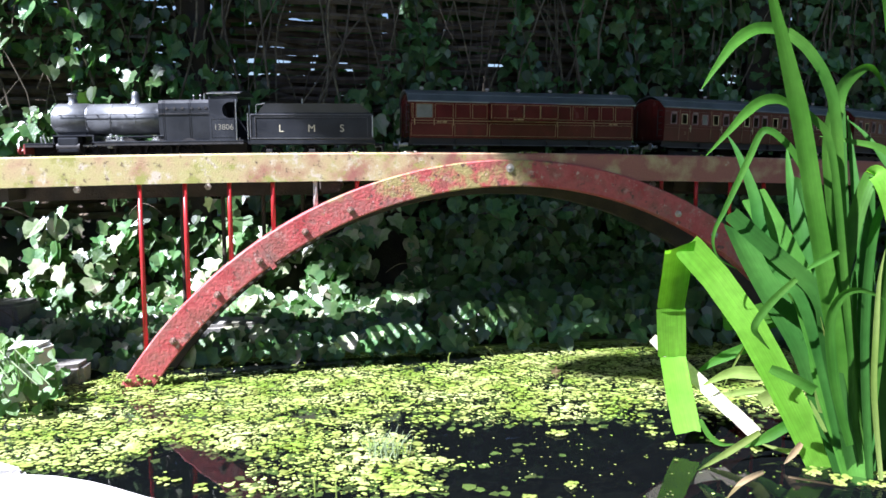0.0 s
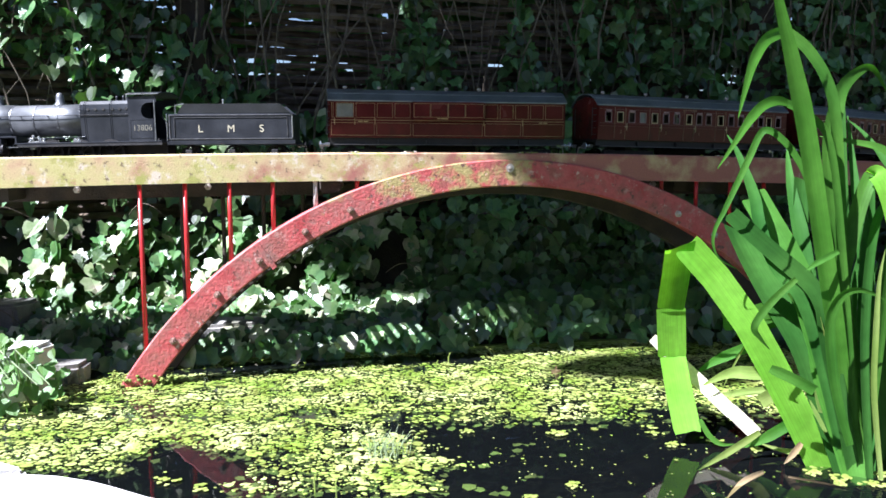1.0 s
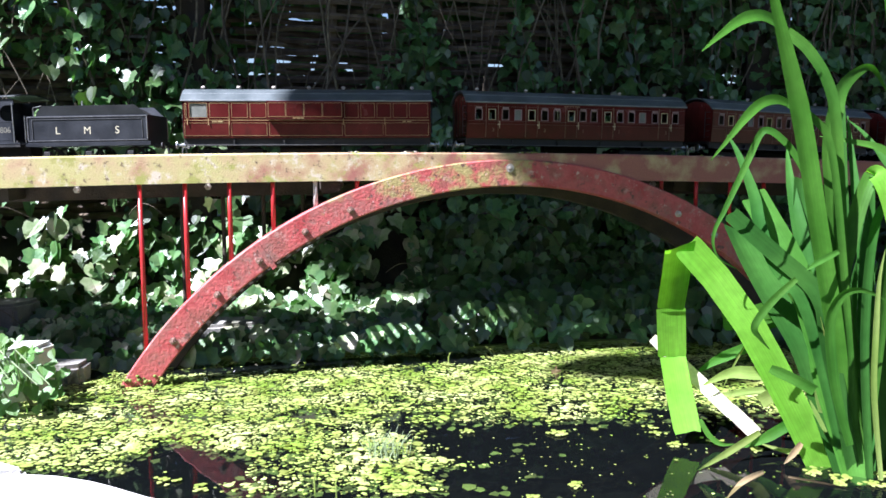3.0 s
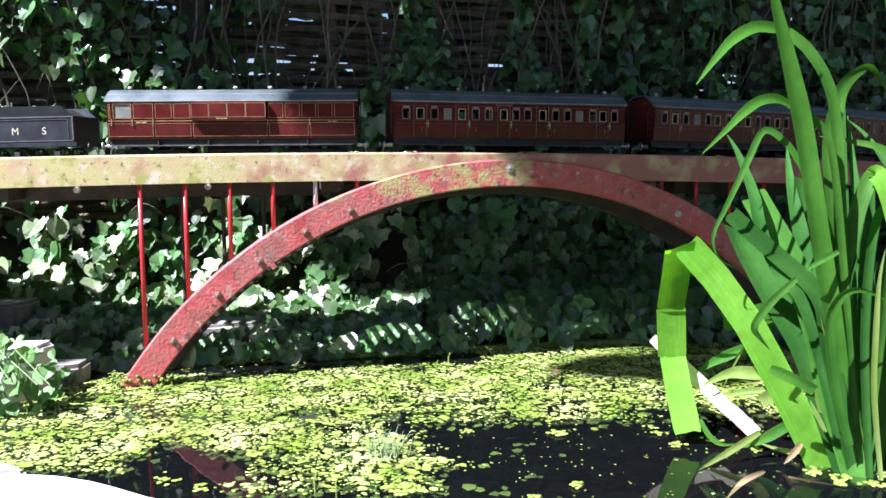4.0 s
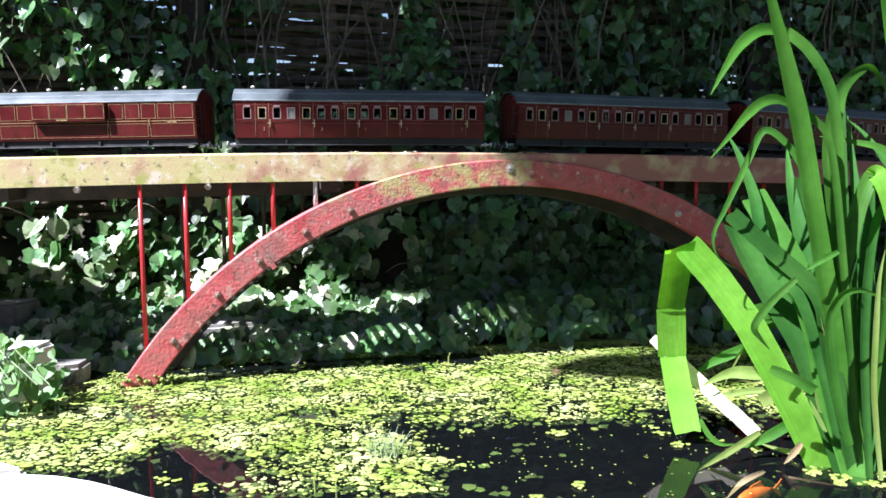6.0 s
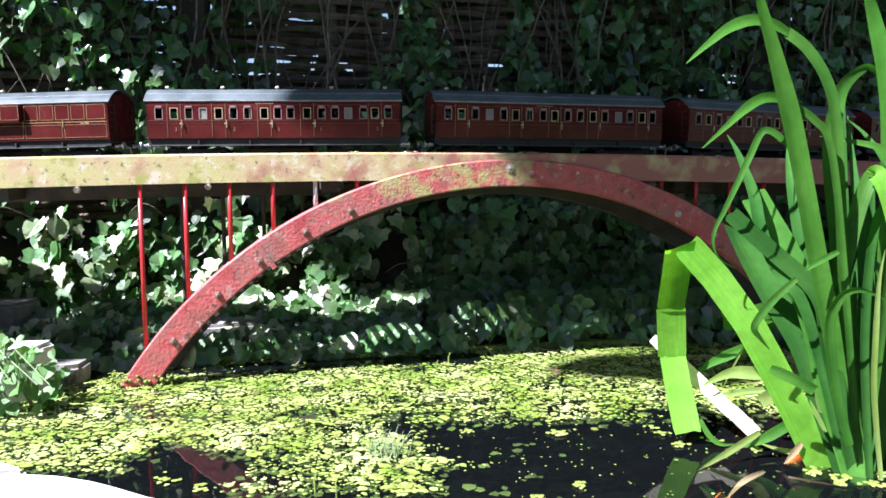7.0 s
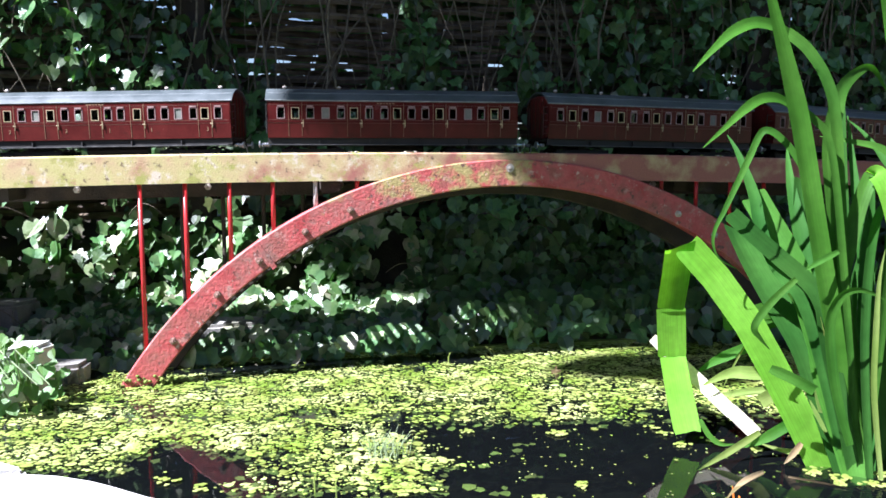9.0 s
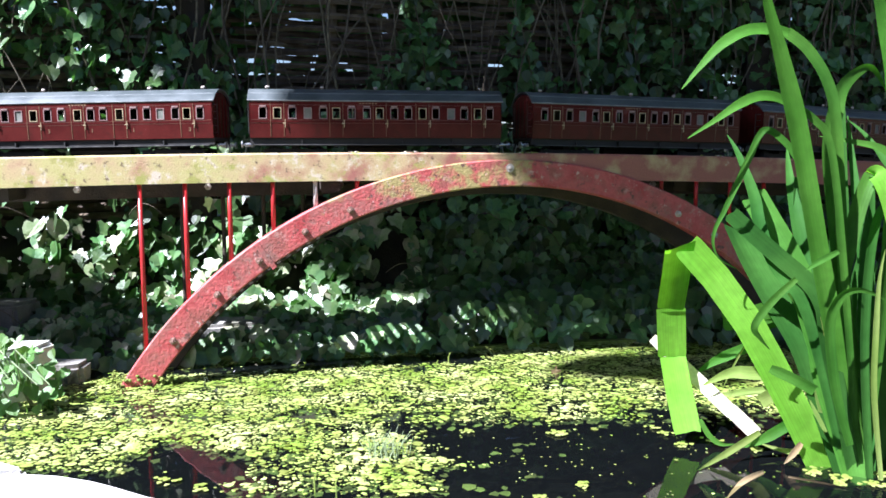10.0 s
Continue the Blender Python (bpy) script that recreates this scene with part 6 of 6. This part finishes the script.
MAIN_LEAN = [(0, 0.0), (0.5, -0.2), (1, 0.6), (1.5, 0.3), (2, 0.0), (2.5, -0.4), (3.2, 0.3), (4, 0.2), (4.5, 0.3), (5, 0.3), (5.5, 0.2), (6.2, -0.3), (7, -1.3), (7.5, -2.0), (8, -0.6), (8.5, 0.1), (9, -0.1), (9.5, -0.3), (10, -0.6)]
FISH_ONE = [(0, 0.600, 1.020, -0.050, 205), (5.2, 0.458, 0.902, -0.026, 210), (5.4, 0.423, 0.881, -0.026, 208), (5.6, 0.390, 0.865, -0.026, 209), (5.9, 0.354, 0.842, -0.026, 210), (6.3, 0.319, 0.822, -0.026, 209), (6.8, 0.296, 0.809, -0.026, 218), (7.2, 0.283, 0.794, -0.026, 231), (7.6, 0.260, 0.765, -0.026, 231), (10, 0.160, 0.600, -0.050, 225)]
FISH_TWO = [(0, 0.601, 1.046, -0.060, 205), (6.9, 0.451, 0.930, -0.014, 215), (7.1, 0.396, 0.890, -0.014, 215), (7.2, 0.378, 0.878, -0.014, 211), (7.4, 0.352, 0.863, -0.014, 214), (7.6, 0.328, 0.844, -0.014, 229), (7.8, 0.312, 0.817, -0.014, 236), (8, 0.309, 0.815, -0.014, 237), (8.2, 0.309, 0.812, -0.014, 259), (8.4, 0.307, 0.805, -0.014, 256), (8.6, 0.305, 0.794, -0.014, 260), (9, 0.300, 0.765, -0.014, 260), (10, 0.260, 0.620, -0.040, 265)]


def motions():
    for ob, a in TRAIN:
        walk(ob, [(t, on_track(a - s)) for t, s in RUN])
    for ob, x, r in WHEELS:
        walk(ob, [(k / 10, pose(x, 0, r, 0, -math.degrees(travelled(k / 10) / r), 0)) for k in range(101)])
    for ob, x, y, drift in CLUMPS:
        walk(ob, [(0, pose(x, y, 0.0012)), (5, pose(x + drift * 0.55, y, 0.0012, 0, 0, drift * 600)), (10, pose(x + drift, y, 0.0012, 0, 0, drift * 1000))])
    for ob, joint, tips, reach, hang in ((arch_tip, P_ARCH, ARCH_TIP, 0.121, 0.053), (low_tip, P_LOW, LOW_TIP, 0.107, 0.038)):
        rows = []
        for t, across, down in tips:
            turn = 0.6 * math.degrees(math.acos(min(1, math.hypot(across, down) / math.hypot(reach, hang))))
            dip = math.degrees(math.atan2(down, -across) - math.atan2(hang, reach))
            rows.append((t, pose(joint[0] - BASE.x, joint[1] - BASE.y, joint[2], 0, -dip, turn)))
        walk(ob, rows)
    walk(main_leaf, [(t, pose(P_MAIN[0] - BASE.x, P_MAIN[1] - BASE.y, 0, 0, 0.7 * lean, 2 * lean)) for t, lean in MAIN_LEAN])
    walk(tall_leaf, [(t, pose(P_TALL[0] - BASE.x, P_TALL[1] - BASE.y, 0, 0, lean * 1.6 + 2.0, 3 * lean)) for t, lean in MAIN_LEAN])
    for ob, rows in ((FIRST_FISH, FISH_ONE), (SECOND_FISH, FISH_TWO)):
        walk(ob, [(t, pose(x, y, z, 0, 0, turn)) for t, x, y, z, turn in rows])


motions()
